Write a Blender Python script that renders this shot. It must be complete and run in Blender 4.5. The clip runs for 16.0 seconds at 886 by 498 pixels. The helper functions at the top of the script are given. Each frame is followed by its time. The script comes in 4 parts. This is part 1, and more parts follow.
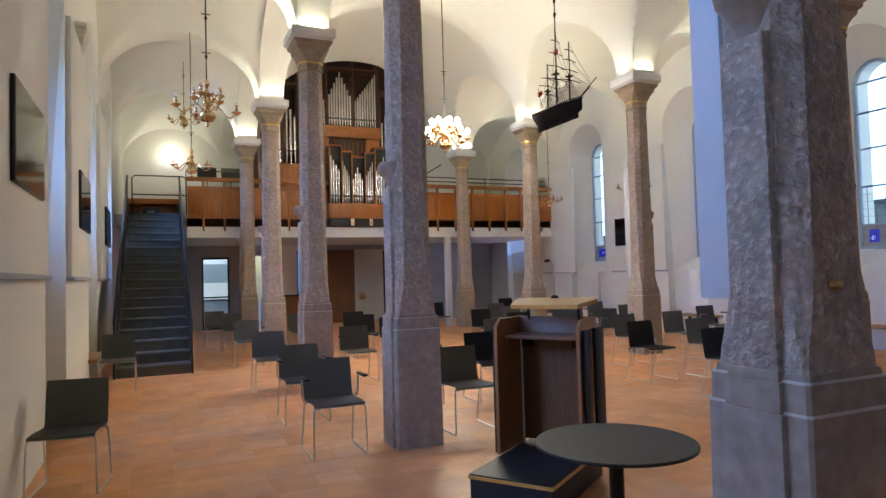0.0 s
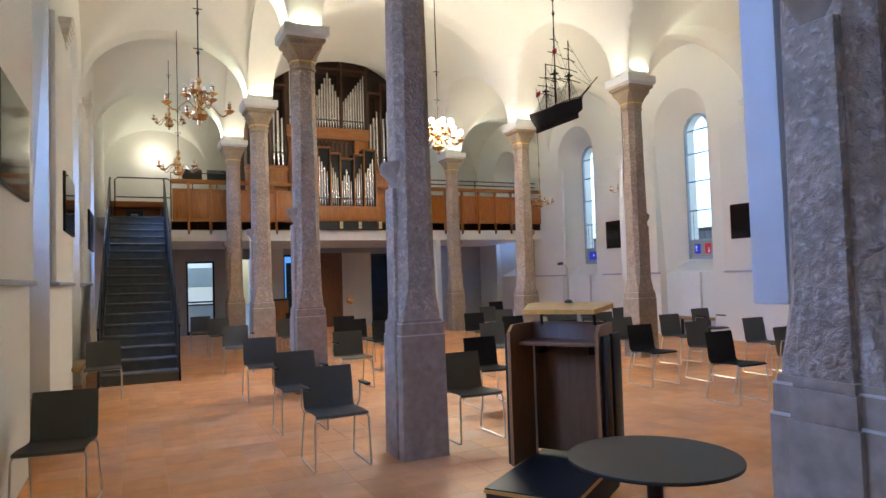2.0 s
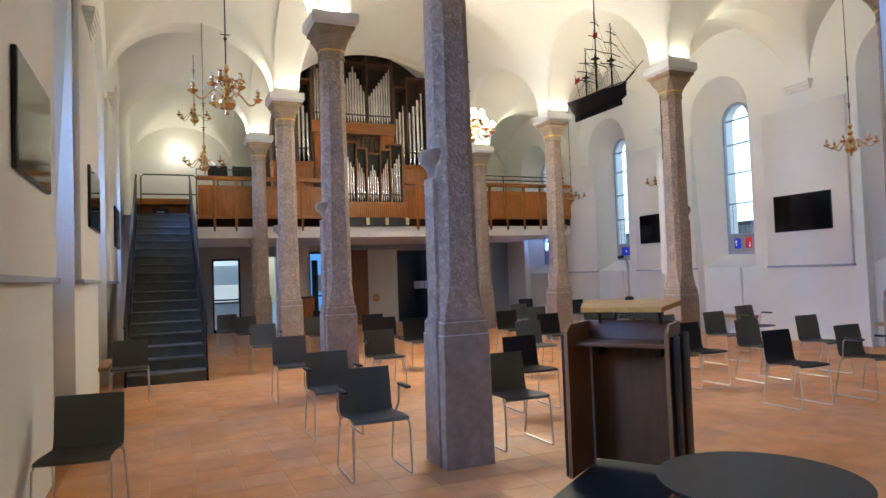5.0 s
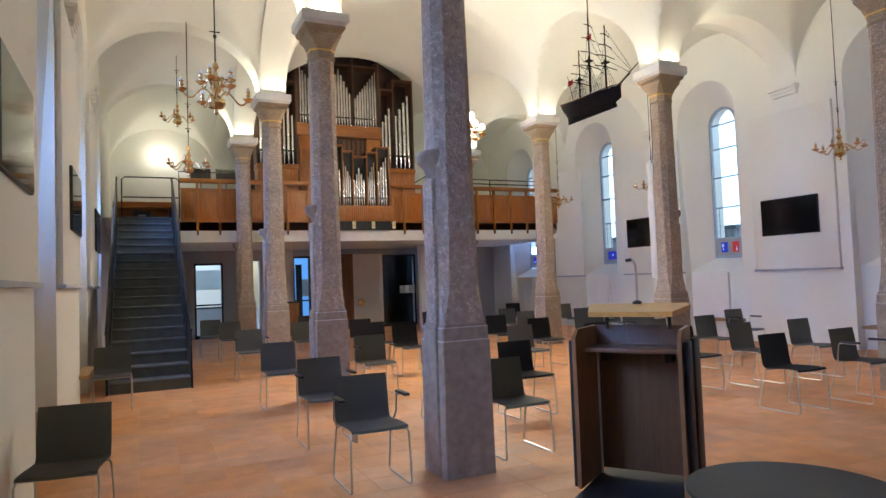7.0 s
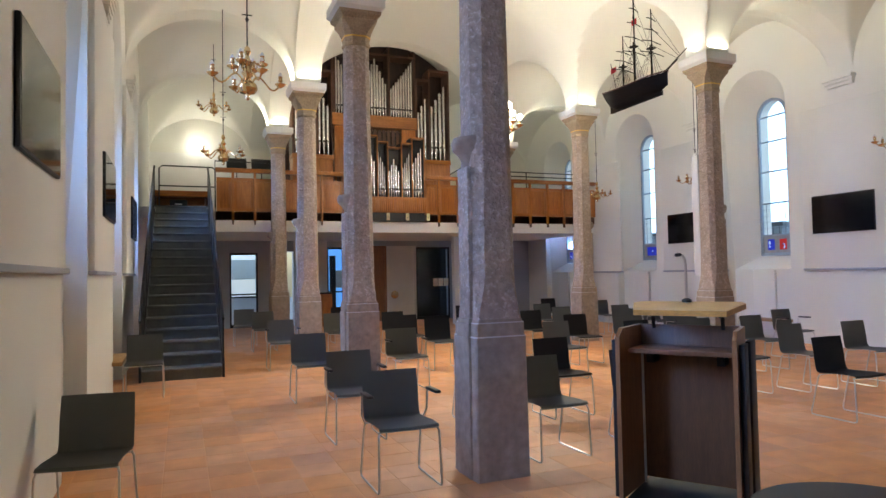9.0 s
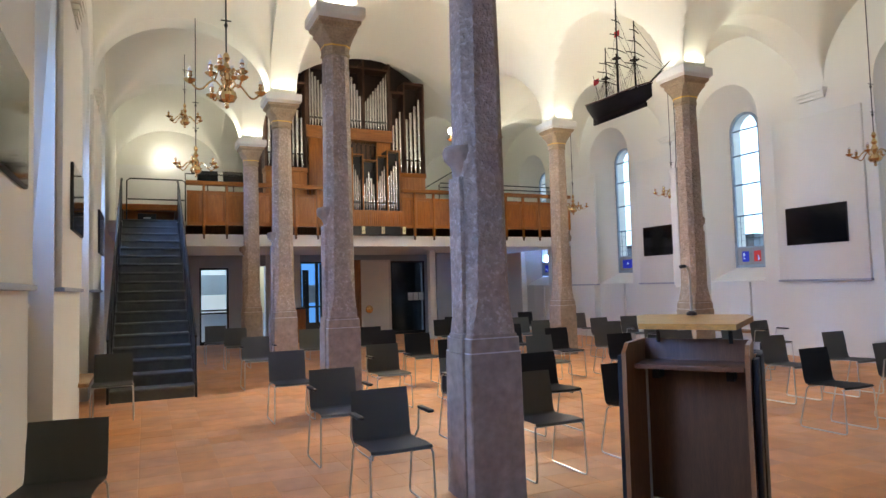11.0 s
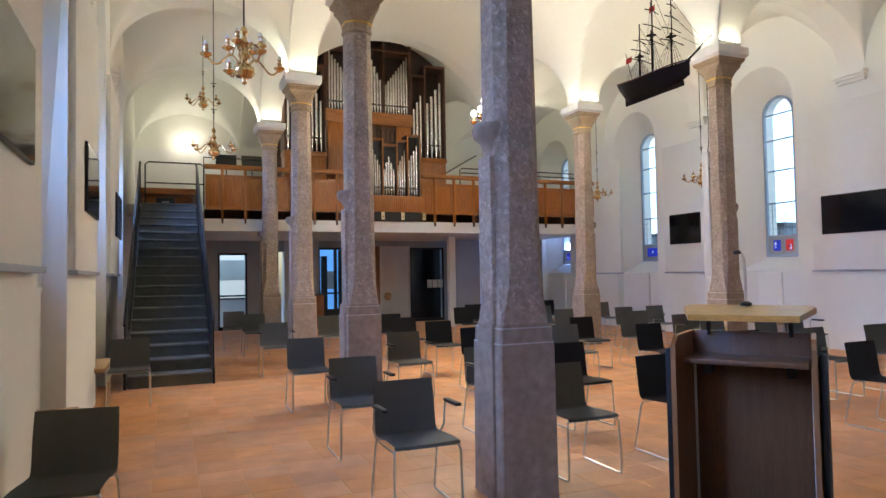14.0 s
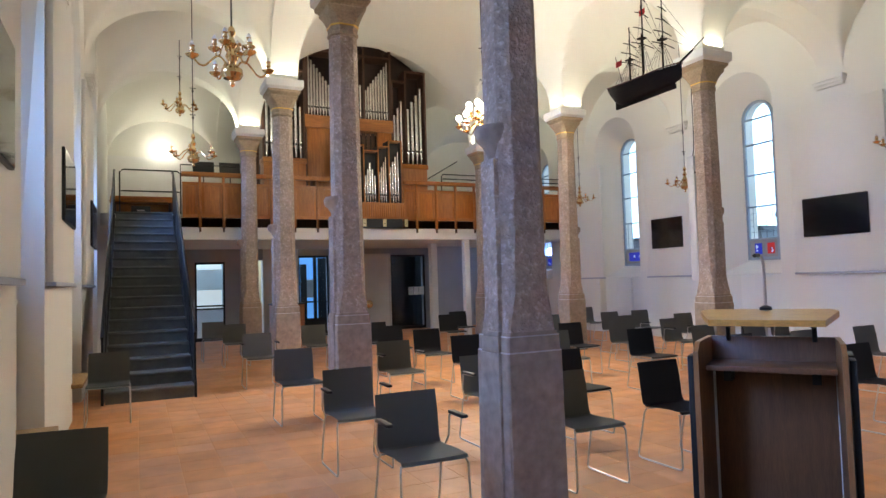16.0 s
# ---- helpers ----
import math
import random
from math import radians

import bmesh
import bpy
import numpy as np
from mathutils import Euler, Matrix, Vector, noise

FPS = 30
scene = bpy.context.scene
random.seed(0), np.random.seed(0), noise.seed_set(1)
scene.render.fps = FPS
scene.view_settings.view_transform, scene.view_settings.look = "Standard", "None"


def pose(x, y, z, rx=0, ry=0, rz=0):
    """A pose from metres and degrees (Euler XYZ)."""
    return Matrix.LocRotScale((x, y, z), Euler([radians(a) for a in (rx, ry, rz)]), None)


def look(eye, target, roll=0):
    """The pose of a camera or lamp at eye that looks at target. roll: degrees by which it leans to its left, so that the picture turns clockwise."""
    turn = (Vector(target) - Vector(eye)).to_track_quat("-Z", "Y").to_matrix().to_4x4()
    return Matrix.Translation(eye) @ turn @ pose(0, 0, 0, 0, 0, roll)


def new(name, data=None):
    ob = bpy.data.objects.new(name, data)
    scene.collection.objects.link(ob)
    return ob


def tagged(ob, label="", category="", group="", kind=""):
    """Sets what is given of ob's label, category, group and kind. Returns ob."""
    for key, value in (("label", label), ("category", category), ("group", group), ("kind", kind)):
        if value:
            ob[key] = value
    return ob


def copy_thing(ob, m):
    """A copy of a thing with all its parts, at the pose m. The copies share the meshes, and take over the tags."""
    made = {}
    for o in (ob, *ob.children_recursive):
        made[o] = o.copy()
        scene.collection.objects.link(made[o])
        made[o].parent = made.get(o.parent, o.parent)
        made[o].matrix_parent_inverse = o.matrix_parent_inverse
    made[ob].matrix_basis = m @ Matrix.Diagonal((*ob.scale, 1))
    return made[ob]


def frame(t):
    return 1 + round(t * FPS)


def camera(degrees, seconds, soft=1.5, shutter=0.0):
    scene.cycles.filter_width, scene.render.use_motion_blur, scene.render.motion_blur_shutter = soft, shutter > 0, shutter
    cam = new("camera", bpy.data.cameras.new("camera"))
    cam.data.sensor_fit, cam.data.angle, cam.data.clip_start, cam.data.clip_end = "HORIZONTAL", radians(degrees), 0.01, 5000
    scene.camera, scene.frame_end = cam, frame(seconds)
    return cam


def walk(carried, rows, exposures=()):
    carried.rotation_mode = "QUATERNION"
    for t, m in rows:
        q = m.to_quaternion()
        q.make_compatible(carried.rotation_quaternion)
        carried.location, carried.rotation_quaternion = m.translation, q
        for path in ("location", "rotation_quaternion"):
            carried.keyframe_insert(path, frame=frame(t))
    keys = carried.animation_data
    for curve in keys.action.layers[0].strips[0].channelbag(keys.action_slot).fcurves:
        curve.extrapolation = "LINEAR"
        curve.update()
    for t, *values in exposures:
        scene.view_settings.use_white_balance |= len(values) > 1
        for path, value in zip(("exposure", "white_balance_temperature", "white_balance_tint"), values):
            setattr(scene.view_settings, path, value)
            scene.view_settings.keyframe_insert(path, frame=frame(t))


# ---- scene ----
cam = camera(68.5, 16.0)
PATH = [
    (0, (-0.063, -0.135, 1.561), (0.741, 1.695, 1.636), -1.6),
    (0.5, (-0.054, -0.064, 1.56), (0.684, 1.794, 1.636), -1.2),
    (1, (-0.058, -0.013, 1.562), (0.686, 1.842, 1.638), -0.8),
    (1.5, (-0.114, 0.07, 1.571), (0.7, 1.895, 1.648), -1.3),
    (2, (-0.157, 0.136, 1.573), (0.694, 1.943, 1.656), -1.8),
    (2.5, (-0.216, 0.191, 1.557), (0.628, 2.003, 1.612), -1.7),
    (3, (-0.208, 0.251, 1.562), (0.602, 2.078, 1.622), -1.4),
    (3.5, (-0.153, 0.326, 1.554), (0.637, 2.161, 1.645), -1.4),
    (3.7, (-0.136, 0.364, 1.547), (0.641, 2.206, 1.609), -1.8),
    (6, (-0.224, 0.65, 1.573), (0.6, 2.47, 1.663), -1.8),
    (6.5, (-0.253, 0.686, 1.564), (0.625, 2.482, 1.635), -1.0),
    (7, (-0.238, 0.747, 1.564), (0.605, 2.559, 1.653), -2.1),
    (7.5, (-0.206, 0.829, 1.56), (0.611, 2.652, 1.657), -2.0),
    (8, (-0.167, 0.902, 1.564), (0.645, 2.727, 1.666), -1.8),
    (8.5, (-0.147, 0.93, 1.557), (0.638, 2.767, 1.657), -1.5),
    (9, (-0.142, 0.967, 1.557), (0.604, 2.821, 1.629), -1.1),
    (9.5, (-0.161, 1.033, 1.557), (0.648, 2.86, 1.649), -1.7),
    (12, (-0.236, 1.299, 1.562), (0.596, 3.114, 1.676), -1.5),
    (12.5, (-0.206, 1.355, 1.559), (0.605, 3.181, 1.662), -1.4),
    (13, (-0.177, 1.389, 1.556), (0.597, 3.23, 1.668), -1.0),
    (13.5, (-0.173, 1.41, 1.54), (0.583, 3.26, 1.624), -0.8),
    (14, (-0.176, 1.495, 1.549), (0.606, 3.335, 1.625), -1.0),
    (14.5, (-0.213, 1.583, 1.552), (0.605, 3.405, 1.639), -1.7),
    (15, (-0.263, 1.643, 1.554), (0.605, 3.443, 1.642), -1.9),
    (15.5, (-0.29, 1.669, 1.558), (0.591, 3.463, 1.635), -1.9),
    (16, (-0.285, 1.717, 1.556), (0.566, 3.524, 1.651), -1.7),
]
walk(cam, [(t, look(eye, target, roll)) for t, eye, target, roll in PATH], exposures=((0.0, 0.0), (1.5, 0.10), (16.0, 0.10)))

# ---- world, sun, large lights ----
world = bpy.data.worlds.new("sky")
scene.world = world
world.use_nodes = True
wt = world.node_tree
sky = wt.nodes.new("ShaderNodeTexSky")
sky.sky_type, sky.sun_disc = "NISHITA", False
sky.sun_elevation, sky.sun_rotation = radians(25), radians(200)
wt.links.new(sky.outputs[0], wt.nodes["Background"].inputs[0])
wt.nodes["Background"].inputs[1].default_value = 0.1
sun = new("sun", bpy.data.lights.new("sun", "SUN"))
sun.data.energy, sun.data.angle, sun.data.color = 0.8, radians(12), (1, 0.95, 0.88)
sun.matrix_world = look((0, 0, 30), (6, 14, 0))

# plan: two rows of columns, aisles left and right
XL, XR = 2.05, 8.16                      # column rows
WL, WR = -1.0, 11.42                     # aisle walls
YC = [1.53, 5.59, 9.42, 13.19, 17.05]    # columns along the nave
YB, YE = 21.5, -6.6                      # end wall beyond the gallery, wall behind
SPRING = 5.14
WIN_Y = [3.45, 7.46, 11.48, 15.52, 19.45]   # window middles, alike in both aisle walls
WEST_Y = [-0.5] + WIN_Y[:4]
REVEAL = 0.58                                # depth of the niches to the glass

DAY = (0.22, 0.40, 1.0)
WARM = (1.0, 0.955, 0.725)


def area(name, eye, target, sx, sy, watts, colour):
    l = new(name, bpy.data.lights.new(name, "AREA"))
    l.data.shape, l.data.size, l.data.size_y, l.data.energy, l.data.color = "RECTANGLE", sx, sy, watts, colour
    l.matrix_world = look(eye, target)
    return l


for wy in WEST_Y:
    area("window_light_left", (WL - 0.74, wy, 3.5), (2, wy, 1.2), 0.76, 3.2, 22 if wy < 0 else 75 if wy < 5 else 70 if wy < 14 else 120, DAY).data.spread = radians(105)
for cx in (XL, XR):
    for cy in YC[1:]:
        for dx, dy in ((-1, 0), (1, 0), (0, -1), (0, 1)):
            area("capital_uplight", (cx + 0.27 * dx, cy + 0.27 * dy, SPRING + 0.06), (cx + 0.7 * dx, cy + 0.7 * dy, SPRING + 2), 0.05 if dx else 0.36, 0.36 if dx else 0.05, 15 if cx == XL and dx < 0 else 24 if dy > 0 and cy == YC[4] else 46 if cx == XR and dx > 0 else 4.5, WARM)
area("window_light_gallery", (WR + 0.74, 19.45, 2.15), (8, 19.5, 1.4), 0.7, 0.7, 42, DAY)
lamp = new("chandelier_light", bpy.data.lights.new("chandelier_light", "POINT"))
lamp.data.energy, lamp.data.color, lamp.data.shadow_soft_size = 315, (1.0, 0.96, 0.80), 0.3
lamp.location = (5.1, 11.35, 4.62)
# Added wide fill spot below the chandelier, only to brighten floor and walls.
down = new("chandelier_downlight", bpy.data.lights.new("chandelier_downlight", "SPOT"))
down.data.energy, down.data.color, down.data.shadow_soft_size = 480, (1.0, 0.95, 0.74), 0.9
down.data.spot_size, down.data.spot_blend = radians(165), 1.0
down.matrix_world = look((5.1, 11.35, 3.85), (4.2, 9.4, 0))
globe = new("wall_lamp_light", bpy.data.lights.new("wall_lamp_light", "POINT"))
globe.data.energy, globe.data.color, globe.data.shadow_soft_size = 16, (1.0, 0.95, 0.78), 0.12
globe.location = (0.37, YB - 0.7, 5.46)

# ---- materials ----


def mat(name, colour, colour2=None, scale=6.0, rough=0.6, metal=0.0, bump=0.0, bscale=40.0, detail=6, fine=None, spec=0.5, island=0.0, stretch=None, rand=0.0, ridge_light=None, world=False, soft=1.0):
    m = bpy.data.materials.new(name)
    m.use_nodes = True
    n, l = m.node_tree.nodes, m.node_tree.links
    b = n["Principled BSDF"]
    b.inputs["Roughness"].default_value, b.inputs["Metallic"].default_value = rough, metal
    b.inputs["Specular IOR Level"].default_value = spec
    tc = n.new("ShaderNodeTexCoord")
    vec = n.new("ShaderNodeNewGeometry").outputs["Position"] if world else tc.outputs["Object"]
    if stretch:
        mp = n.new("ShaderNodeMapping")
        mp.inputs["Scale"].default_value = stretch
        l.new(vec, mp.inputs[0])
        vec = mp.outputs[0]
    c2 = colour2 or tuple(c * 0.82 for c in colour)
    t = n.new("ShaderNodeTexNoise")
    t.inputs["Scale"].default_value, t.inputs["Detail"].default_value = scale, detail
    l.new(vec, t.inputs["Vector"])
    r = n.new("ShaderNodeValToRGB")
    r.color_ramp.elements[0].position, r.color_ramp.elements[1].position = 0.3, 0.7
    r.color_ramp.elements[0].color, r.color_ramp.elements[1].color = (*c2, 1), (*colour, 1)
    l.new(t.outputs["Fac"], r.inputs[0])
    out = r.outputs[0]
    if fine:
        t2 = n.new("ShaderNodeTexNoise")
        t2.inputs["Scale"].default_value, t2.inputs["Detail"].default_value = fine, 4
        l.new(vec, t2.inputs["Vector"])
        mr = n.new("ShaderNodeMapRange")
        mr.inputs["From Min"].default_value, mr.inputs["From Max"].default_value = 0.3, 0.7
        mr.inputs["To Min"].default_value, mr.inputs["To Max"].default_value = 1 - 0.22 * soft, 1 + 0.12 * soft
        l.new(t2.outputs["Fac"], mr.inputs[0])
        mx = n.new("ShaderNodeMix")
        mx.data_type, mx.blend_type = "RGBA", "MULTIPLY"
        mx.inputs["Factor"].default_value = 1
        l.new(out, mx.inputs["A"])
        l.new(mr.outputs[0], mx.inputs["B"])
        out = mx.outputs["Result"]
    if rand or island:
        src = n.new("ShaderNodeObjectInfo").outputs["Random"] if rand else n.new("ShaderNodeNewGeometry").outputs["Random Per Island"]
        hs = n.new("ShaderNodeHueSaturation")
        mr = n.new("ShaderNodeMapRange")
        k = rand or island
        mr.inputs["To Min"].default_value, mr.inputs["To Max"].default_value = 1 - k, 1 + k
        l.new(src, mr.inputs[0])
        l.new(mr.outputs[0], hs.inputs["Value"])
        wn = n.new("ShaderNodeTexWhiteNoise")
        wn.noise_dimensions = "1D"
        l.new(src, wn.inputs["W"])
        m2 = n.new("ShaderNodeMapRange")
        m2.inputs["To Min"].default_value, m2.inputs["To Max"].default_value = 1 - k, 1 + 0.5 * k
        l.new(wn.outputs["Value"], m2.inputs[0])
        l.new(m2.outputs[0], hs.inputs["Saturation"])
        l.new(out, hs.inputs["Color"])
        out = hs.outputs[0]
    l.new(out, b.inputs["Base Color"])
    if bump:
        t3 = n.new("ShaderNodeTexNoise")
        t3.inputs["Scale"].default_value, t3.inputs["Detail"].default_value = bscale, 3
        l.new(vec, t3.inputs["Vector"])
        bp = n.new("ShaderNodeBump")
        bp.inputs["Strength"].default_value, bp.inputs["Distance"].default_value = min(1, bump * 40), bump
        l.new(t3.outputs["Fac"], bp.inputs["Height"])
        if ridge_light:
            # Paler colour on the bump's ridges paints in the light they would catch.
            t3.inputs["Distortion"].default_value = 0.25
            fr = n.new("ShaderNodeMapRange")
            fr.inputs["From Min"].default_value, fr.inputs["From Max"].default_value = 0.54, 0.70
            fr.inputs["To Max"].default_value = 0.5
            l.new(t3.outputs["Fac"], fr.inputs[0])
            fm = n.new("ShaderNodeMix")
            fm.data_type = "RGBA"
            fm.inputs["B"].default_value = (*ridge_light, 1)
            l.new(fr.outputs[0], fm.inputs["Factor"])
            l.new(out, fm.inputs["A"])
            l.new(fm.outputs["Result"], b.inputs["Base Color"])
        l.new(bp.outputs[0], b.inputs["Normal"])
    return m


def glow(name, colour, strength):
    m = bpy.data.materials.new(name)
    m.use_nodes = True
    b = m.node_tree.nodes["Principled BSDF"]
    b.inputs["Base Color"].default_value = (*colour, 1)
    b.inputs["Emission Color"].default_value, b.inputs["Emission Strength"].default_value = (*colour, 1), strength
    return m


def glass(name, colour, rough=0.02):
    m = bpy.data.materials.new(name)
    m.use_nodes = True
    b = m.node_tree.nodes["Principled BSDF"]
    b.inputs["Base Color"].default_value = (*colour, 1)
    b.inputs["Transmission Weight"].default_value, b.inputs["Roughness"].default_value, b.inputs["IOR"].default_value = 1, rough, 1.1
    return m


PLASTER = mat("lime_plaster", (0.79, 0.78, 0.715), (0.775, 0.76, 0.69), 0.5, 0.85, bump=0.0025, bscale=7, spec=0.2)
PANEL = mat("panel_paint", (0.80, 0.79, 0.73), (0.77, 0.755, 0.69), 0.9, 0.7, bump=0.001, bscale=30, spec=0.3)
WHITE = mat("white_paint", (0.82, 0.81, 0.79), (0.76, 0.75, 0.73), 2, 0.6)
LOUDGREY = mat("loudspeaker_paint", (0.60, 0.59, 0.57), (0.56, 0.55, 0.53), 3, 0.5)
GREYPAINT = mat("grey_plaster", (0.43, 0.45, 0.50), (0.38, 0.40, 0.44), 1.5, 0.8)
# The pale ridge colour stands for highlights on the hammer marks.
STONE = mat("hammered_granite", (0.48, 0.365, 0.275), (0.35, 0.265, 0.20), 4, 0.72, bump=0.03, bscale=30, fine=20, spec=0.4, ridge_light=(0.74, 0.62, 0.52))
STONE2 = mat("dressed_granite", (0.41, 0.315, 0.235), (0.33, 0.25, 0.185), 4, 0.8, bump=0.004, bscale=26, fine=14, spec=0.25)
CAPSTONE = mat("warm_sandstone", (0.45, 0.345, 0.23), (0.36, 0.27, 0.175), 5, 0.8, bump=0.004, bscale=50, fine=40, spec=0.25)
GILT = mat("gilding", (0.85, 0.55, 0.15), None, 10, 0.3, 1.0)
TILE = mat("terracotta_tile", (0.72, 0.325, 0.122), (0.58, 0.245, 0.086), 0.9, 0.5, bump=0.0005, bscale=14, fine=4.5, rand=0.075, world=True, soft=0.6, detail=3)
TILE2 = mat("terracotta_tile_far", (0.72, 0.325, 0.122), (0.58, 0.245, 0.086), 0.9, 0.5, bump=0.0005, bscale=14, fine=4.5, island=0.075, world=True, soft=0.6, detail=3)
GROUT = mat("mortar", (0.76, 0.44, 0.23), (0.64, 0.31, 0.14), 3, 0.9)
OAK = mat("oak", (0.45, 0.155, 0.021), (0.30, 0.095, 0.012), 3, 0.42, bump=0.001, fine=18, stretch=(9, 9, 0.9), rand=0.08)
OAKH = mat("oak_lengthwise", (0.45, 0.155, 0.021), (0.30, 0.095, 0.012), 3, 0.42, bump=0.001, fine=18, stretch=(0.9, 9, 9), rand=0.06)
# Near-black, so the shade behind the great pipes is in the colour.
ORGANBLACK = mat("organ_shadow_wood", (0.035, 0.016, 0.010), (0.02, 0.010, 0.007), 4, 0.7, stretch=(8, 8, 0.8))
DARKWOOD = mat("dark_wood", (0.11, 0.045, 0.022), (0.06, 0.025, 0.014), 4, 0.5, fine=20, stretch=(8, 8, 0.8))
WALNUT = mat("walnut_veneer", (0.20, 0.088, 0.036), (0.14, 0.060, 0.025), 3, 0.38, fine=22, stretch=(10, 10, 0.8))
WINGWOOD = mat("stained_oak_wing", (0.36, 0.165, 0.058), (0.27, 0.115, 0.038), 3, 0.4, fine=22, stretch=(10, 10, 0.8))
ARRIS = mat("worn_pale_stone", (0.66, 0.58, 0.50), (0.52, 0.45, 0.38), 14, 0.8)
PALEWOOD = mat("ash_desk", (0.66, 0.34, 0.080), (0.54, 0.255, 0.050), 3, 0.3, fine=20, stretch=(2, 12, 12))
BENCHWOOD = mat("pine_bench", (0.45, 0.27, 0.12), (0.35, 0.2, 0.08), 4, 0.5, fine=20, stretch=(8, 0.8, 8))
DOORWOOD = mat("door_wood", (0.32, 0.14, 0.055), (0.22, 0.09, 0.036), 3, 0.45, fine=16, stretch=(8, 8, 0.7))
GREY = mat("grey_shell", (0.150, 0.153, 0.138), (0.133, 0.136, 0.123), 3, 0.55, bump=0.0006, bscale=250)
# Chair shells; also paints the shade inside the small organ case.
BLACK = mat("black_shell_and_organ_shade", (0.012, 0.012, 0.014), None, 3, 0.5, bump=0.0006, bscale=250)
CHROME = mat("chrome", (0.70, 0.67, 0.63), None, 8, 0.33, 1.0)
BRASS = mat("polished_brass", (0.80, 0.59, 0.33), (0.60, 0.41, 0.20), 9, 0.14, 1.0)
IRON = mat("black_iron", (0.02, 0.02, 0.02), None, 8, 0.45, 0.4)
BLACKTOP = mat("black_laminate", (0.014, 0.0145, 0.0145), (0.011, 0.0115, 0.0115), 5, 0.5, spec=0.3, bump=0.0004, bscale=300)
STAIRGREY = mat("stair_carpet", (0.165, 0.172, 0.160), (0.12, 0.127, 0.120), 6, 0.85, bump=0.002, bscale=200, fine=90)
SCREEN = mat("screen_glass", (0.006, 0.006, 0.007), None, 2, 0.08)
PIPE = mat("tin_pipe", (0.86, 0.85, 0.83), (0.72, 0.71, 0.70), 3, 0.27, 1.0, rand=0.12)
PIPEMOUTH = mat("pipe_mouth", (0.12, 0.11, 0.10), None, 3, 0.4, 0.6)
HULL = mat("tarred_hull", (0.014, 0.008, 0.006), (0.008, 0.005, 0.004), 9, 0.75, spec=0.2, fine=40, stretch=(8, 1, 8))
HULLRED = mat("hull_band", (0.10, 0.03, 0.018), None, 8, 0.5)
ROPE = mat("rigging", (0.03, 0.022, 0.016), None, 8, 0.8)
RED = mat("red_flag", (0.55, 0.03, 0.03), None, 12, 0.8)
FRAMEGREY = mat("window_frame_paint", (0.34, 0.42, 0.50), None, 6, 0.5)
LEAD = mat("lead_came", (0.10, 0.11, 0.12), None, 8, 0.5, 0.5)
PAPER = mat("paper", (0.8, 0.8, 0.78), None, 5, 0.7)
LABELM = mat("label_card", (0.80, 0.70, 0.42), None, 5, 0.6)
PANE = glass("window_glass", (0.93, 0.96, 1.0))
DARKGLASS = mat("dark_glazing", (0.01, 0.011, 0.013), None, 1, 0.06)
BULB = glow("bulb", (1.0, 0.93, 0.80), 30)
CLEARBULB = mat("unlit_bulb", (0.74, 0.72, 0.68), None, 8, 0.12)
CANDLE = mat("candle_sleeve", (0.36, 0.29, 0.19), None, 8, 0.5)
SKYGLOW = glow("bright_sky", (0.56, 0.78, 1.0), 2.3)
# Self-glowing colours for the daylight and room light behind the doors.
BLUEGLOW = glow("blue_daylight_glow", (0.10, 0.30, 0.66), 0.95)
ROOMGLOW = glow("lit_room_glow", (0.80, 0.86, 0.84), 0.42)
TOWN = mat("far_roofs", (0.25, 0.27, 0.30), None, 2, 0.9)
# Stained panes emit their colour, in place of daylight shining through.
BLUEPANE = glow("blue_stained_glass", (0.008, 0.025, 0.42), 0.45)
REDPANE = glow("red_stained_glass", (0.5, 0.02, 0.015), 0.30)
LIGHTPANE = glow("pale_stained_glass", (0.45, 0.6, 0.95), 0.6)
DARKPANE = glow("dark_stained_glass", (0.03, 0.01, 0.08), 0.3)
STONEPAINT = mat("pale_stone", (0.36, 0.36, 0.37), None, 8, 0.8)
YELPANE = glow("yellow_stained_glass", (0.8, 0.5, 0.03), 0.7)

# ---- builders ----


def box(bm, x0, y0, z0, x1, y1, z1, bevel=0.0):
    vs = [bm.verts.new(p) for p in ((x0, y0, z0), (x1, y0, z0), (x1, y1, z0), (x0, y1, z0), (x0, y0, z1), (x1, y0, z1), (x1, y1, z1), (x0, y1, z1))]
    fs = [bm.faces.new([vs[i] for i in f]) for f in ((3, 2, 1, 0), (4, 5, 6, 7), (0, 1, 5, 4), (1, 2, 6, 5), (2, 3, 7, 6), (3, 0, 4, 7))]
    if bevel:
        es = list({e for f in fs for e in f.edges})
        bmesh.ops.bevel(bm, geom=es, offset=bevel, segments=2, profile=0.5, affect="EDGES")
    return bm


def boxm(*a, bevel=0.0):
    return box(bmesh.new(), *a, bevel=bevel)


def rings(bm, levels, sides, closed=True, turn=0.0):
    """Stacked rings: levels of (radius x, radius y, z) round the z axis."""
    prev = None
    for rx, ry, z in levels:
        ring = [bm.verts.new((rx * math.cos(turn + 2 * math.pi * i / sides), ry * math.sin(turn + 2 * math.pi * i / sides), z)) for i in range(sides)]
        if prev:
            for i in range(sides):
                bm.faces.new((prev[i], prev[(i + 1) % sides], ring[(i + 1) % sides], ring[i]))
        elif closed:
            bm.faces.new(ring[::-1])
        prev = ring
    if closed:
        bm.faces.new(prev)
    return bm


def lathe(profile, sides=20, bm=None, at=(0, 0, 0)):
    bm = bm or bmesh.new()
    n0 = len(bm.verts)
    rings(bm, [(r, r, z) for r, z in profile], sides)
    bm.verts.ensure_lookup_table()
    for v in bm.verts[n0:]:
        v.co += Vector(at)
    return bm


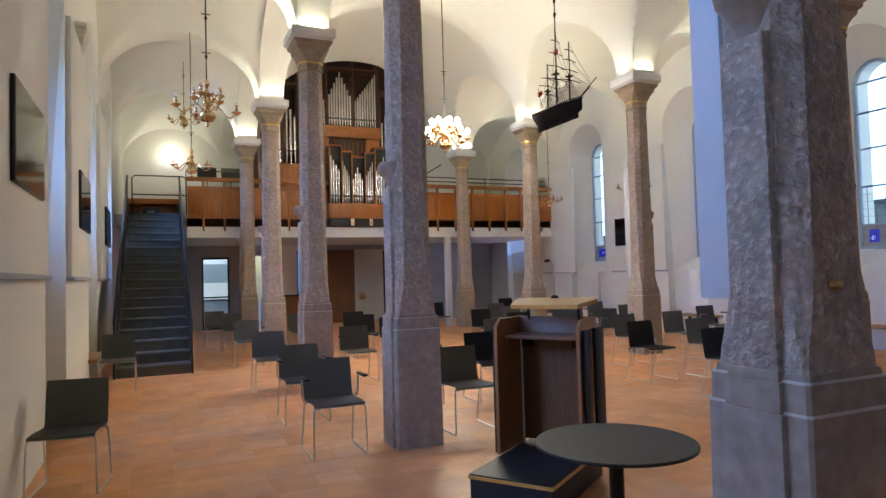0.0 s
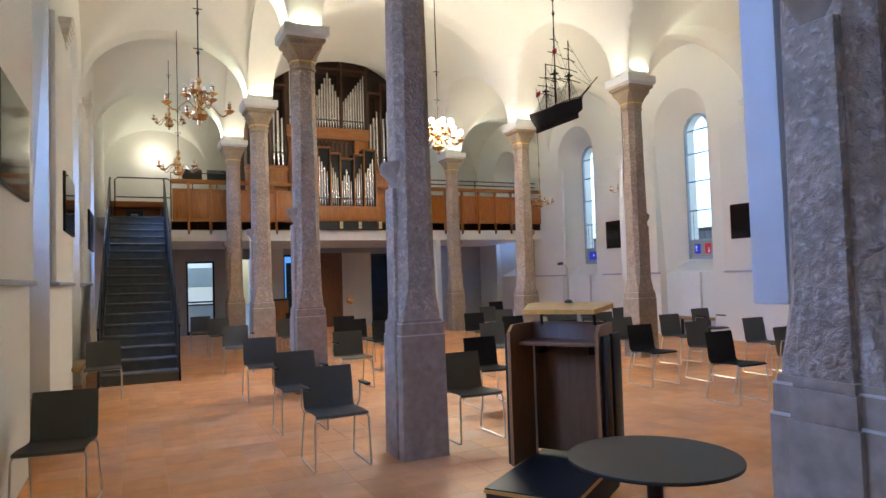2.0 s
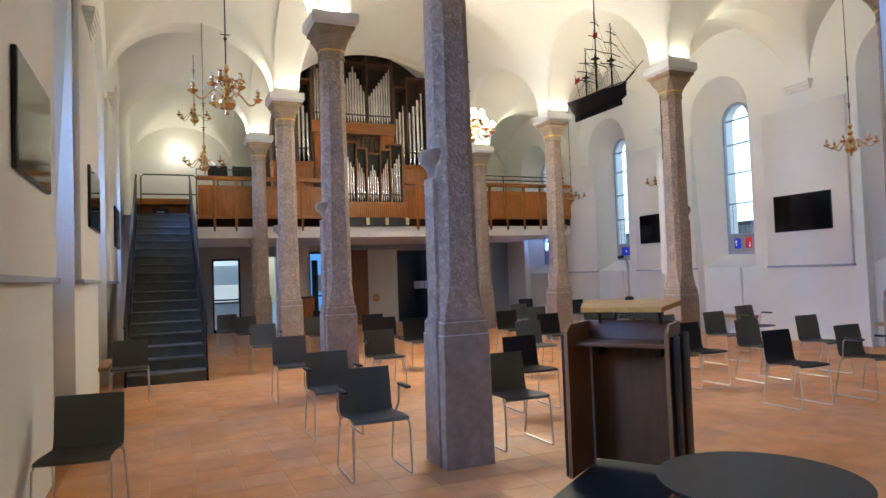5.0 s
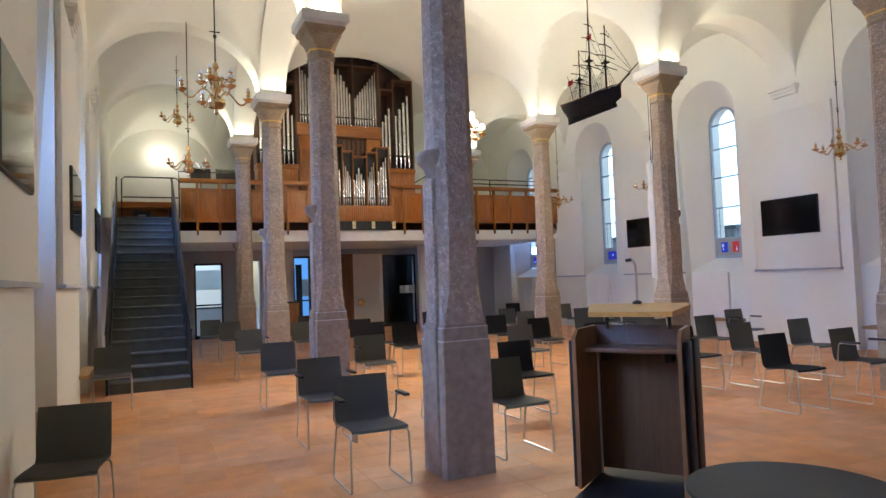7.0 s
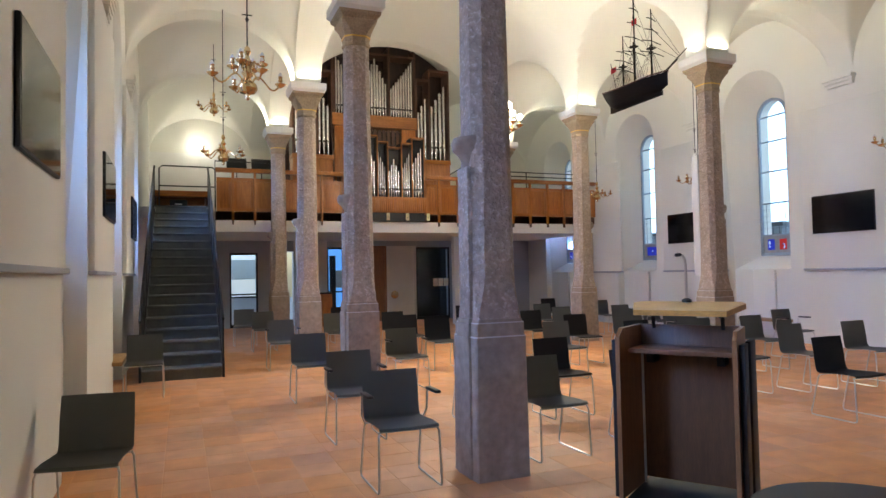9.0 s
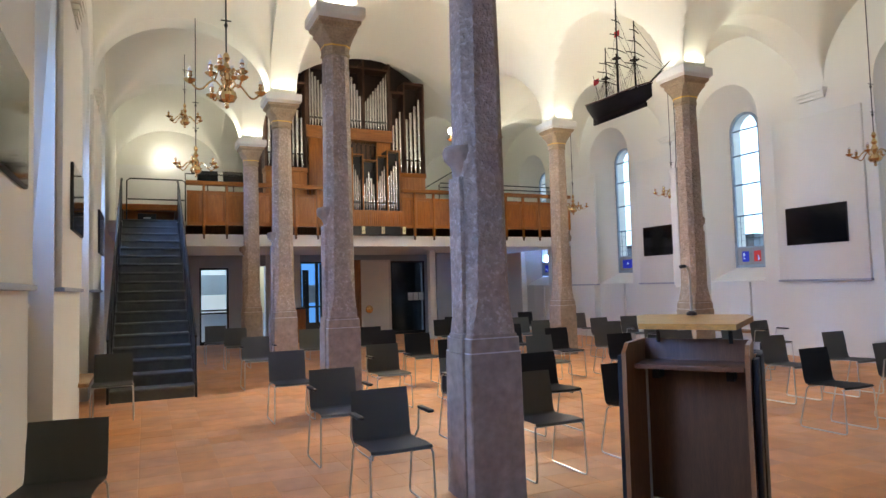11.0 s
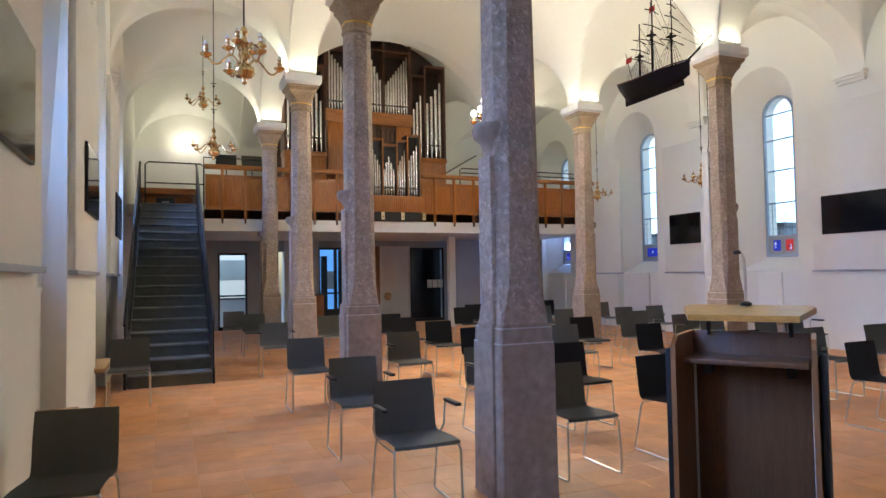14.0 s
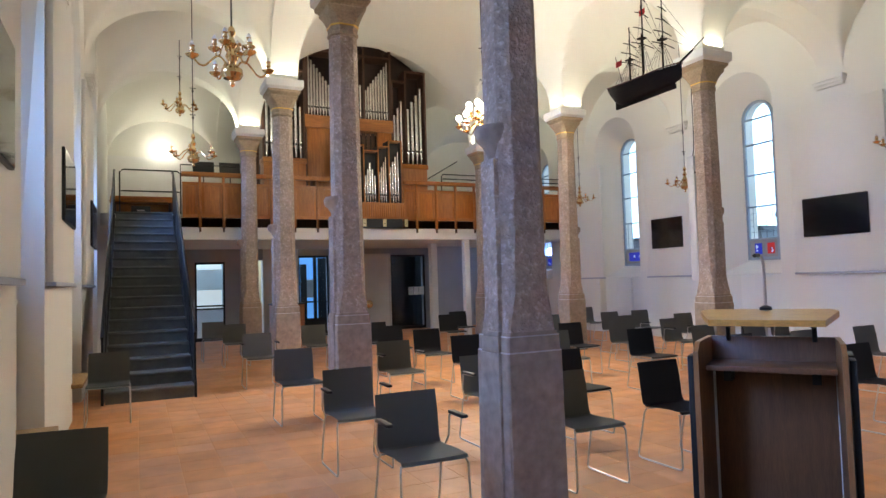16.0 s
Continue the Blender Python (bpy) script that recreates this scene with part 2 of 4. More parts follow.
def tube(bm, pts, r, sides=8):
    pts = [Vector(p) for p in pts]
    prev = None
    ref = Vector((0.123, 0.456, 0.881)).normalized()
    for i, p in enumerate(pts):
        d = (pts[min(i + 1, len(pts) - 1)] - pts[max(i - 1, 0)]).normalized()
        a = d.cross(ref).normalized()
        b = d.cross(a)
        ring = [bm.verts.new(p + r * (math.cos(2 * math.pi * k / sides) * a + math.sin(2 * math.pi * k / sides) * b)) for k in range(sides)]
        if prev:
            for k in range(sides):
                bm.faces.new((prev[k], prev[(k + 1) % sides], ring[(k + 1) % sides], ring[k]))
        else:
            bm.faces.new(ring[::-1])
        prev = ring
    bm.faces.new(prev)
    return bm


def mesh_of(name, bm, material, smooth=True, angle=35):
    bmesh.ops.recalc_face_normals(bm, faces=bm.faces)
    me = bpy.data.meshes.new(name)
    bm.to_mesh(me)
    bm.free()
    me.materials.append(material)
    if smooth:
        me.shade_smooth()
        me.set_sharp_from_angle(angle=radians(angle))
    return me


def part(name, bm, material, parent, label="", smooth=True):
    ob = new(name, mesh_of(name, bm, material, smooth))
    ob.parent = parent
    return tagged(ob, label)


def thing(name, label, category, at=(0, 0, 0), turn=0.0, group="", kind=""):
    ob = new(name)
    ob.empty_display_size = 0.1
    ob.matrix_world = pose(*at, 0, 0, turn)
    return tagged(ob, label, category, group, kind)


def solid(name, bm, material, label, category, kind="structure", group="", smooth=True):
    return tagged(new(name, mesh_of(name, bm, material, smooth)), label, category, group, kind)


# ---- structure ----
solid("floor", boxm(WL - 1.2, YE - 0.4, -0.3, WR + 1.2, YB + 0.4, -0.0022), GROUT, "terracotta tiled church floor with pale mortar joints", "floor")


def ceiling():
    """Domed groin vaults as one surface: at each place the higher of two round profiles, one across and one along the church.
    The cross profile rises from each transverse arch towards the middle of its bay."""
    band, n = 0.24, 44

    def nodes(a, b):
        m, r = (a + b) / 2, (b - a) / 2
        return [(m - r * math.cos(math.pi * k / n), math.sin(math.pi * k / n)) for k in range(n + 1)]

    # across: place, round profile, rise at the arches, further rise in the bay, scale of the lunettes
    xs = []
    for a, b, rise, dome, lun in ((WL, XL - band, 1.10, 0.48, 1.07), (XL + band, XR - band, 2.40, 0.30, 1.0), (XR + band, WR, 1.10, 0.48, 1.07)):
        aisle = lun > 1
        if aisle and a > XL:
            xs.append((a - 0.004, 0.0, 0.0, 0.0, 1.0))
        xs += [(x, p, rise, dome, lun) for x, p in nodes(a, b)]
        if aisle and a < XL:
            xs.append((b + 0.004, 0.0, 0.0, 0.0, 1.0))
    # along: place, round profile, dome share, lift of the last bay
    ys = []
    edges = [YE] + YC + [YB]
    for i in range(len(edges) - 1):
        last = i == len(edges) - 2
        lo, hi = edges[i] + (band if i else 0), edges[i + 1] - (0 if last else band)
        if last:
            ys.append((lo - 0.002, 0.0, 0.0, 0.0))
        for y, p in nodes(lo, hi):
            v = (2 * y - lo - hi) / (hi - lo)
            ys.append((y, p, 1 - v * v, 0.22 if last else 0.0))

    def height(col, row):
        x, px, rise, dome, lun = col
        y, py, share, lift = row
        hx = px * (rise * (1 + (lift if XL < x < XR else 0)) + (0 if lift and XL < x < XR else dome * share))
        hy = 1.5 * lun * py
        d = 0.07 * min(1, 4 * min(hx, hy))
        return SPRING + 0.02 + (hx + hy + math.sqrt((hx - hy) ** 2 + d * d)) / 2

    verts = [(c[0], r[0], height(c, r)) for r in ys for c in xs]
    w = len(xs)
    faces = [(j * w + i, (j + 1) * w + i, (j + 1) * w + i + 1, j * w + i + 1) for j in range(len(ys) - 1) for i in range(w - 1)]
    me = bpy.data.meshes.new("ceiling")
    me.from_pydata(verts, [], faces)
    me.materials.append(PLASTER)
    me.shade_smooth()
    me.set_sharp_from_angle(angle=radians(28))
    return tagged(new("ceiling", me), "whitewashed groin vaults with round arches between columns", "ceiling", kind="structure")


ceiling()
solid("roof", boxm(WL - 0.9, YE - 0.4, 8.3, WR + 0.9, YB + 0.4, 8.5), PLASTER, "plain white slab closing the roof above the vaults", "roof")


def side_wall(name, face, out, niches):
    """An aisle wall whose face is the plane x = face; out is +1 or -1. Niches: (middle, half width, glass half width)."""
    w = thing(name, "thick whitewashed wall with deep round-arched window niches", "wall", kind="structure")
    T = 0.95
    x2 = face + out * T
    zs, ze, top = 1.5, 5.0, 8.0
    bm = bmesh.new()
    ys = [YE]
    for m, hw, gw in niches:
        ys += [m - hw, m + hw]
    ys.append(YB)
    for i in range(0, len(ys) - 1, 2):
        box(bm, min(face, x2), ys[i], 0, max(face, x2), ys[i + 1], top)
    part("pier", bm, PLASTER, w)
    for m, hw, gw in niches:
        bm = bmesh.new()
        gx = face + out * REVEAL
        n = 20
        arcs = []
        for r, x, zc in ((hw, face, ze), (gw, gx, ze - 0.12)):
            arcs.append([(x, m + r * math.cos(math.pi * k / n), zc + r * 0.98 * math.sin(math.pi * k / n)) for k in range(n + 1)])
        f, g = [[bm.verts.new(p) for p in a] for a in arcs]
        for k in range(n):
            bm.faces.new((f[k], f[k + 1], g[k + 1], g[k]))
        # jambs, sill
        fl, fr = bm.verts.new((face + out * 0.2, m + hw, zs)), bm.verts.new((face + out * 0.2, m - hw, zs))
        gl, gr = bm.verts.new((gx, m + gw, zs + 0.28)), bm.verts.new((gx, m - gw, zs + 0.28))
        bm.faces.new((f[0], g[0], gl, fl))
        bm.faces.new((f[n], fr, gr, g[n]))
        bm.faces.new((fl, gl, gr, fr))
        # spandrel above the niche
        tl, tr = bm.verts.new((face, m + hw, top)), bm.verts.new((face, m - hw, top))
        mid = n // 2
        tm = bm.verts.new((face, m, top))
        for k in range(mid):
            bm.faces.new((f[k], f[k + 1], tl) if k else (f[0], f[1], tl))
        bm.faces.new((f[mid], tm, tl))
        for k in range(mid, n):
            bm.faces.new((f[k], f[k + 1], tr))
        bm.faces.new((f[mid], tr, tm))
        # outer jambs beyond the glass
        o = face + out * T
        og = [bm.verts.new((o, v.co.y, v.co.z)) for v in [gl] + g + [gr]]
        loop = [gl] + g + [gr]
        for k in range(len(loop) - 1):
            bm.faces.new((loop[k], loop[k + 1], og[k + 1], og[k]))
        bm.faces.new((loop[-1], loop[0], og[0], og[-1]))
        part("window_niche", bm, PLASTER, w)
        bx = face + out * 0.2
        part("niche_wall", boxm(min(bx, x2), m - hw, 0, max(bx, x2), m + hw, zs - 0.02), PLASTER, w)
        if out > 0:
            part("radiator_cover", boxm(bx - 0.06, m - 0.28, 0.08, bx - 0.002, m + 0.28, 1.47, bevel=0.006), PANEL, w, "white painted radiator cover")
        bs = face + out * 0.19
        part("niche_sill", boxm(min(bs, x2), m - hw, zs - 0.04, max(bs, x2), m + hw, zs - 0.005), PLASTER, w)
        part("closing_panel", boxm(min(o, o - out * 0.02), m - hw, zs - 0.1, max(o, o - out * 0.02), m + hw, zs + 0.26), PLASTER, w)
    return w


side_wall("wall_east", WR, 1, [(y, 0.82, 0.40) for y in WIN_Y])
side_wall("wall_west", WL, -1, [(y, 0.72, 0.40) for y in WEST_Y])
solid("wall_south", boxm(WL - 1, YE - 0.3, 0, WR + 1, YE, 8), PLASTER, "plain whitewashed end wall", "wall")


def window(name, x, out, m, gw, panes):
    w = thing(name, "tall round-headed leaded window with coloured panes at the foot", "window", kind="structure")
    zs, ze = 1.79, 4.88
    fr = bmesh.new()
    n = 20
    outer = [(m + gw, zs)] + [(m + gw * math.cos(math.pi * k / n), ze + gw * 0.98 * math.sin(math.pi * k / n)) for k in range(n + 1)] + [(m - gw, zs)]
    inner = [(m + (p - m) * (gw - 0.055) / gw, zs + 0.06 if i in (0, len(outer) - 1) else z - (0.055 if 1 < i < len(outer) - 2 else 0)) for i, (p, z) in enumerate(outer)]
    for xa in (x - 0.03, x + 0.03):
        a = [fr.verts.new((xa, p, z)) for p, z in outer]
        b = [fr.verts.new((xa, p, z)) for p, z in inner]
        for i in range(len(a)):
            j = (i + 1) % len(a)
            fr.faces.new((a[i], a[j], b[j], b[i]))
    fr.verts.ensure_lookup_table()
    k = len(outer)
    for i in range(k):
        j = (i + 1) % k
        fr.faces.new((fr.verts[k + i], fr.verts[k + j], fr.verts[3 * k + j], fr.verts[3 * k + i]))
    part("window_frame", fr, FRAMEGREY, w)
    for z in (2.24, 2.95, 3.65, 4.32, 4.88):
        part("glazing_bar", boxm(x - 0.02, m - gw + 0.05, z - 0.016, x + 0.02, m + gw - 0.05, z + 0.016), FRAMEGREY, w)
    lb = bmesh.new()
    for i in range(1, 5):
        yy = m - gw + 2 * gw * i / 5
        box(lb, x - 0.005, yy - 0.003, 2.26, x + 0.005, yy + 0.003, 2.95)
    for i in range(1, 5):
        zz = 2.26 + i * 0.137
        box(lb, x - 0.004, m - gw + 0.05, zz - 0.002, x + 0.004, m + gw - 0.05, zz + 0.002)
    part("lead_came", lb, LEAD, w)
    gl = bmesh.new()
    vs = [gl.verts.new((x, p, z)) for p, z in inner]
    gl.faces.new(vs)
    pane = part("pane", gl, PANE, w)
    pane.visible_shadow = False
    cols = panes
    for i, c in enumerate(cols):
        y0 = m - gw + 0.09 + i * (2 * gw - 0.18) / len(cols)
        y1 = m - gw + 0.09 + (i + 1) * (2 * gw - 0.18) / len(cols) - 0.05
        part("stained_pane", boxm(x - 0.013, y0 + 0.05, 1.915, x + 0.013, y1 - 0.03, 2.15), c, w)
        rr = random.Random(int(m * 10) + i)
        sp = w.children[-1]
        for q in range(5):
            cy_, cz_ = rr.uniform(y0 + 0.10, y1 - 0.08), rr.uniform(1.97, 2.09)
            bm = bmesh.new()
            xx = x - out * (0.0145 + 0.001 * q)
            k = rr.randint(3, 5)
            a0 = rr.uniform(0, 6)
            bm.faces.new([bm.verts.new((xx, cy_ + rr.uniform(0.02, 0.05) * math.cos(a0 + 6.283 * t / k), cz_ + rr.uniform(0.02, 0.06) * math.sin(a0 + 6.283 * t / k))) for t in range(k)])
            part("glass_piece", bm, (LIGHTPANE, c, DARKPANE, LIGHTPANE, c)[q], sp)
    part("pane_board", boxm(x - 0.010, m - gw + 0.05, 1.84, x + 0.010, m + gw - 0.05, 2.225), STONEPAINT, w)
    return w


for i, y in enumerate(WIN_Y):
    panes = ((YELPANE, BLUEPANE), (YELPANE, BLUEPANE), (REDPANE, BLUEPANE), (BLUEPANE,), (BLUEPANE,))[i]
    window("window_%d" % (i + 1), WR + REVEAL, 1, y, 0.40, panes)
for i, y in enumerate(WEST_Y):
    window("window_%d" % (i + 6), WL - REVEAL, -1, y, 0.40, (BLUEPANE, REDPANE))

solid("backdrop", boxm(WR + 6, YE - 20, -1, WR + 6.05, YB + 30, 16), SKYGLOW, "pale overcast sky beyond the windows", "sky")
solid("backdrop", boxm(WL - 6.05, YE - 20, -1, WL - 6, YB + 30, 16), SKYGLOW, "pale overcast sky beyond the windows", "sky")
for hx, hy, hw, hh in ((WR + 4.9, 10.5, 3.2, 3.4), (WR + 5.2, 18.5, 4.0, 3.1), (WR + 5.0, 26, 3.5, 3.6)):
    hs = thing("far_house", "grey-blue house outside the windows", "house", at=(hx, hy, -0.4))
    part("wall", boxm(-0.3, -hw, 0, 0.5, hw, hh), TOWN, hs)
    part("roof", boxm(-0.4, -hw - 0.1, hh, 0.6, hw + 0.1, hh + 0.12), LEAD, hs)
solid("ground", boxm(-40, -40, -0.6, 50, 60, -0.4), TOWN, "grey ground outside the church", "ground")

# wall panels behind the screens, corbels
def wall_panel(x, out, y0, y1, z=1.46, d=0.06):
    w = thing("wall_panel", "raised cream panel with a ledge at its foot", "wall panel", kind="structure", group="wall panels")
    a, b = sorted((x, x - out * d))
    part("board", boxm(a, y0, z + 0.04, b, y1, 4.62, bevel=0.008), PANEL, w)
    a, b = sorted((x, x - out * (d + 0.025)))
    part("ledge", boxm(a, y0 - 0.02, z, b, y1 + 0.02, z + 0.04, bevel=0.006), GREYPAINT, w)
    return w


for y0, y1 in ((0.7, 2.5), (4.7, 6.5), (8.49, 10.29), (12.3, 14.36), (16.1, 17.9)):
    wall_panel(WR, 1, y0, y1)
for y0, y1 in ((0.3, 2.5), (4.3, 6.5), (8.25, 10.28), (12.3, 14.1)):
    wall_panel(WL, -1, y0, y1, 1.60)
for cy in YC[1:4]:
    for x, out in ((WR, 1), (WL, -1)):
        bm = bmesh.new()
        if out < 0:
            for k in range(8):
                d, hw = 0.03 + 0.016 * k, 0.05 + 0.026 * k
                box(bm, x, cy - hw, 4.42 + 0.06 * k, x + d, cy + hw, 4.481 + 0.06 * k)
            solid("corbel", bm, PLASTER, "tapered whitewashed corbel under the vault", "corbel", group="corbels")
            continue
        for k, d in enumerate((0.06, 0.10, 0.14)):
            a, b = sorted((x, x - out * d))
            box(bm, a, cy - 0.26 - 0.02 * k, 4.92 + 0.06 * k, b, cy + 0.26 + 0.02 * k, 4.98 + 0.06 * k)
        solid("corbel", bm, PLASTER, "stepped whitewashed corbel under the vault", "corbel", group="corbels")

# ---- columns ----


def square8(s, c):
    """Eight corners of a square of half side s whose corners are cut back by c."""
    return [(s, s - c), (s - c, s), (-s + c, s), (-s, s - c), (-s, -s + c), (-s + c, -s), (s - c, -s), (s, -s + c)]


def stack(bm, levels):
    prev = None
    for s, c, z in levels:
        ring = [bm.verts.new((x, y, z)) for x, y in square8(s, max(c, 0.002))]
        if prev:
            for i in range(8):
                bm.faces.new((prev[i], prev[(i + 1) % 8], ring[(i + 1) % 8], ring[i]))
        else:
            bm.faces.new(ring[::-1])
        prev = ring
    bm.faces.new(prev)
    return bm


def stack_box(a0, a1, w):
    """Foot of a pilaster: a block with two stepped courses on top."""
    bm = bmesh.new()
    box(bm, a0, -w, 0, a1, w, 1.06, bevel=0.006)
    m, d = (a0 + a1) / 2, (a1 - a0) / 2
    box(bm, m - d + 0.008, -w + 0.01, 1.06, m + d - 0.008, w - 0.01, 1.165, bevel=0.004)
    box(bm, m - d + 0.016, -w + 0.018, 1.165, m + d - 0.016, w - 0.018, 1.2, bevel=0.004)
    return bm


def column(side, lift=0.0, plate=False):
    """side: -1 or +1, the aisle side, which carries the stone boss."""
    c = thing("column", "octagonal granite church column on a square plinth", "column", kind="thing", group="columns of the nave")
    part("plinth", stack(bmesh.new(), [(0.222, 0.01, 0), (0.219, 0.01, 0.03), (0.213, 0.012, 1.06)]), STONE2, c)
    part("lower_course", stack(bmesh.new(), [(0.206, 0.012, 1.06), (0.204, 0.012, 1.165)]), STONE2, c)
    part("upper_course", stack(bmesh.new(), [(0.196, 0.012, 1.165), (0.193, 0.016, 1.195)]), STONE2, c)
    part("worn_arris", stack(bmesh.new(), [(0.209, 0.02, 1.056), (0.2145, 0.014, 1.0605), (0.212, 0.014, 1.068), (0.2, 0.014, 1.070)]), ARRIS, c, "pale worn stone edge")
    part("worn_arris", stack(bmesh.new(), [(0.199, 0.02, 1.161), (0.2055, 0.014, 1.1655), (0.203, 0.014, 1.172), (0.19, 0.014, 1.174)]), ARRIS, c, "pale worn stone edge")
    part("shaft", stack(bmesh.new(), [(0.183, 0.012, 1.195), (0.181, 0.016, 1.25), (0.178, 0.034, 1.33), (0.174, 0.058, 1.46), (0.171, 0.066, 1.9), (0.166, 0.07, 2.9), (0.162, 0.075, 3.7), (0.158, 0.08, 4.5 + lift)]), STONE, c)
    a0, a1 = sorted((side * 0.1, side * 0.208))
    part("lower_pilaster", boxm(a0, -0.095, 1.195, a1, 0.095, 2.37, bevel=0.012), STONE, c)
    a0, a1 = sorted((side * 0.15, side * 0.236))
    part("pilaster_base", stack_box(a0, a1, 0.125), STONE2, c)
    bm = bmesh.new()
    prof = [(0.10, 2.36), (0.115, 2.40), (0.15, 2.46), (0.20, 2.50), (0.21, 2.56), (0.19, 2.60), (0.10, 2.615)]
    levels = [(0.10 * min(1, 0.55 + i * 0.12), r - 0.05, z) for i, (r, z) in enumerate(prof)]
    prev = None
    for wd, r, z in levels:
        ring = [bm.verts.new((side * (0.10 + (r + 0.025) * math.sin(math.pi * k / 8)), -0.135 * math.cos(math.pi * k / 8) * (wd / 0.1), z)) for k in range(9)]
        if prev:
            for k in range(8):
                bm.faces.new((prev[k], prev[k + 1], ring[k + 1], ring[k]))
            bm.faces.new((prev[0], ring[0], ring[8], prev[8]))
        else:
            bm.faces.new(ring[::-1])
        prev = ring
    bm.faces.new(prev)
    part("stone_boss", bm, STONE2, c)
    part("neck_ring", stack(bmesh.new(), [(0.158, 0.09, 4.5 + lift), (0.175, 0.09, 4.515 + lift), (0.175, 0.09, 4.545 + lift), (0.165, 0.085, 4.56 + lift), (0.17, 0.08, 4.62 + lift)]), CAPSTONE, c)
    part("gilt_line", stack(bmesh.new(), [(0.172, 0.078, 4.62 + lift), (0.179, 0.078, 4.623 + lift), (0.179, 0.078, 4.640 + lift), (0.172, 0.078, 4.643 + lift)]), GILT, c)
    part("capital", stack(bmesh.new(), [(0.172, 0.075, 4.643 + lift), (0.182, 0.07, 4.67 + lift), (0.196, 0.06, 4.72 + lift), (0.218, 0.04, 4.775 + lift), (0.236, 0.02, 4.81 + lift), (0.24, 0.012, 4.835 + lift), (0.232, 0.01, 4.845 + lift), (0.245, 0.006, 4.870 + lift), (0.262, 0.004, 4.885 + lift), (0.278, 0.004, 4.90 + lift), (0.282, 0.004, 4.94 + lift)]), CAPSTONE, c)
    if plate:
        part("plate", boxm(-0.05, -0.185, 1.47, 0.02, -0.165, 1.50, bevel=0.004), BRASS, c, "small brass plate")
    part("abacus", stack(bmesh.new(), [(0.281, 0.004, 4.941 + lift), (0.325, 0.004, 4.985 + lift), (0.325, 0.004, 5.10 + lift), (0.318, 0.004, 5.112 + lift)]), WHITE, c)
    part("impost", stack(bmesh.new(), [(0.225, 0.01, 5.113 + lift), (0.225, 0.01, 5.2 + lift)]), PLASTER, c)
    return c


for side, cx in ((-1, XL), (1, XR)):
    column(side, plate=side < 0).matrix_world = pose(cx, YC[0], 0)
    base = column(side)
    base.matrix_world = pose(cx, YC[4], 0)
    for cy in YC[1:4]:
        if side < 0 and cy == YC[2]:
            column(side, 0.08).matrix_world = pose(cx, cy, 0)
        else:
            copy_thing(base, pose(cx + (0.045 if side < 0 and cy == YC[1] else -0.04 if side > 0 and cy == YC[3] else 0), cy, 0))

for x, y, hw in ((2.05, 1.83, 0.06), (8.13, 9.72, 0.035)):
    sp = thing("column_loudspeaker", "slim white column loudspeaker fixed to a stone column", "loudspeaker", at=(x, y, 0), group="column loudspeakers")
    part("cabinet", boxm(-hw, -0.075, 1.43, hw, 0.075, 3.5, bevel=0.006), LOUDGREY, sp)
    part("grille", boxm(-hw + 0.01, 0.076, 1.5, hw - 0.01, 0.079, 3.43), PANEL, sp)
    if x > XL + 1:
        bm = bmesh.new()
        tube(bm, [(-0.03, -0.06, 3.49), (-0.04, -0.10, 3.6), (-0.05, -0.12, 4.0), (-0.05, -0.115, 4.62)], 0.008, 6)
        part("cable", bm, IRON, sp, "thin black cable")
    for z in (1.7, 3.2):
        part("bracket", boxm(-0.02, -0.16, z, 0.02, -0.075, z + 0.04), IRON, sp)

# ---- gallery ----
GY = 17.28      # front of the parapet
solid("gallery_slab", boxm(0.62, GY + 0.04, 2.63, WR, YB, 2.91), WHITE, "white plastered gallery slab", "slab")
solid("gallery_landing", boxm(WL, GY + 0.2, 2.95, 0.62, YB, 3.22), WHITE, "landing at the head of the stair", "slab")
solid("gallery_floor", boxm(0.62, GY + 0.06, 2.912, WR, YB, 3.1), DARKWOOD, "dark wooden gallery floor", "floor")


def parapet(x0, x1, posts):
    p = thing("gallery_parapet", "oak panelled gallery parapet with square posts", "parapet", kind="thing", group="gallery parapets")
    edges = [x0] + posts + [x1]
    for a, b in zip(edges, edges[1:]):
        if b - a < 0.08:
            continue
        bm = boxm(a + 0.02, GY + 0.02, 3.12, b - 0.02, GY + 0.05, 3.93, bevel=0.004)
        pn = part("panel", bm, OAK, p)
        for za in (3.12, 3.85):
            part("panel_rail", boxm(a + 0.02, GY, za, b - 0.02, GY + 0.02, za + 0.08), OAKH, p)
        for xa in (a + 0.02, b - 0.09):
            part("panel_stile", boxm(xa, GY - 0.001, 3.20, xa + 0.07, GY + 0.02, 3.85), OAK, p)
    for x in posts:
        part("post_foot", boxm(x - 0.018, GY - 0.035, 2.80, x + 0.018, GY + 0.02, 2.90), DARKWOOD, p)
        part("post", boxm(x - 0.028, GY - 0.045, 2.90, x + 0.028, GY + 0.03, 4.06, bevel=0.004), OAK, p)
    part("handrail", boxm(x0, GY - 0.05, 4.06, x1, GY + 0.09, 4.16, bevel=0.01), OAKH, p)
    part("base_beam", boxm(x0, GY + 0.06, 2.92, x1, GY + 0.16, 3.12), DARKWOOD, p)
    return p


parapet(0.62, 4.2, [1.01, 1.52, 2.05, 2.6, 3.15, 3.7])
parapet(5.95, WR, [6.32, 6.88, 7.45, 8.02, 8.58, 9.14, 9.71, 10.26, 10.82])


def tube_rail(pts, label):
    r = thing("tube_rail", label, "railing", group="tube rails")
    bm = bmesh.new()
    tube(bm, pts, 0.016, 8)
    part("tube", bm, IRON, r)
    return r


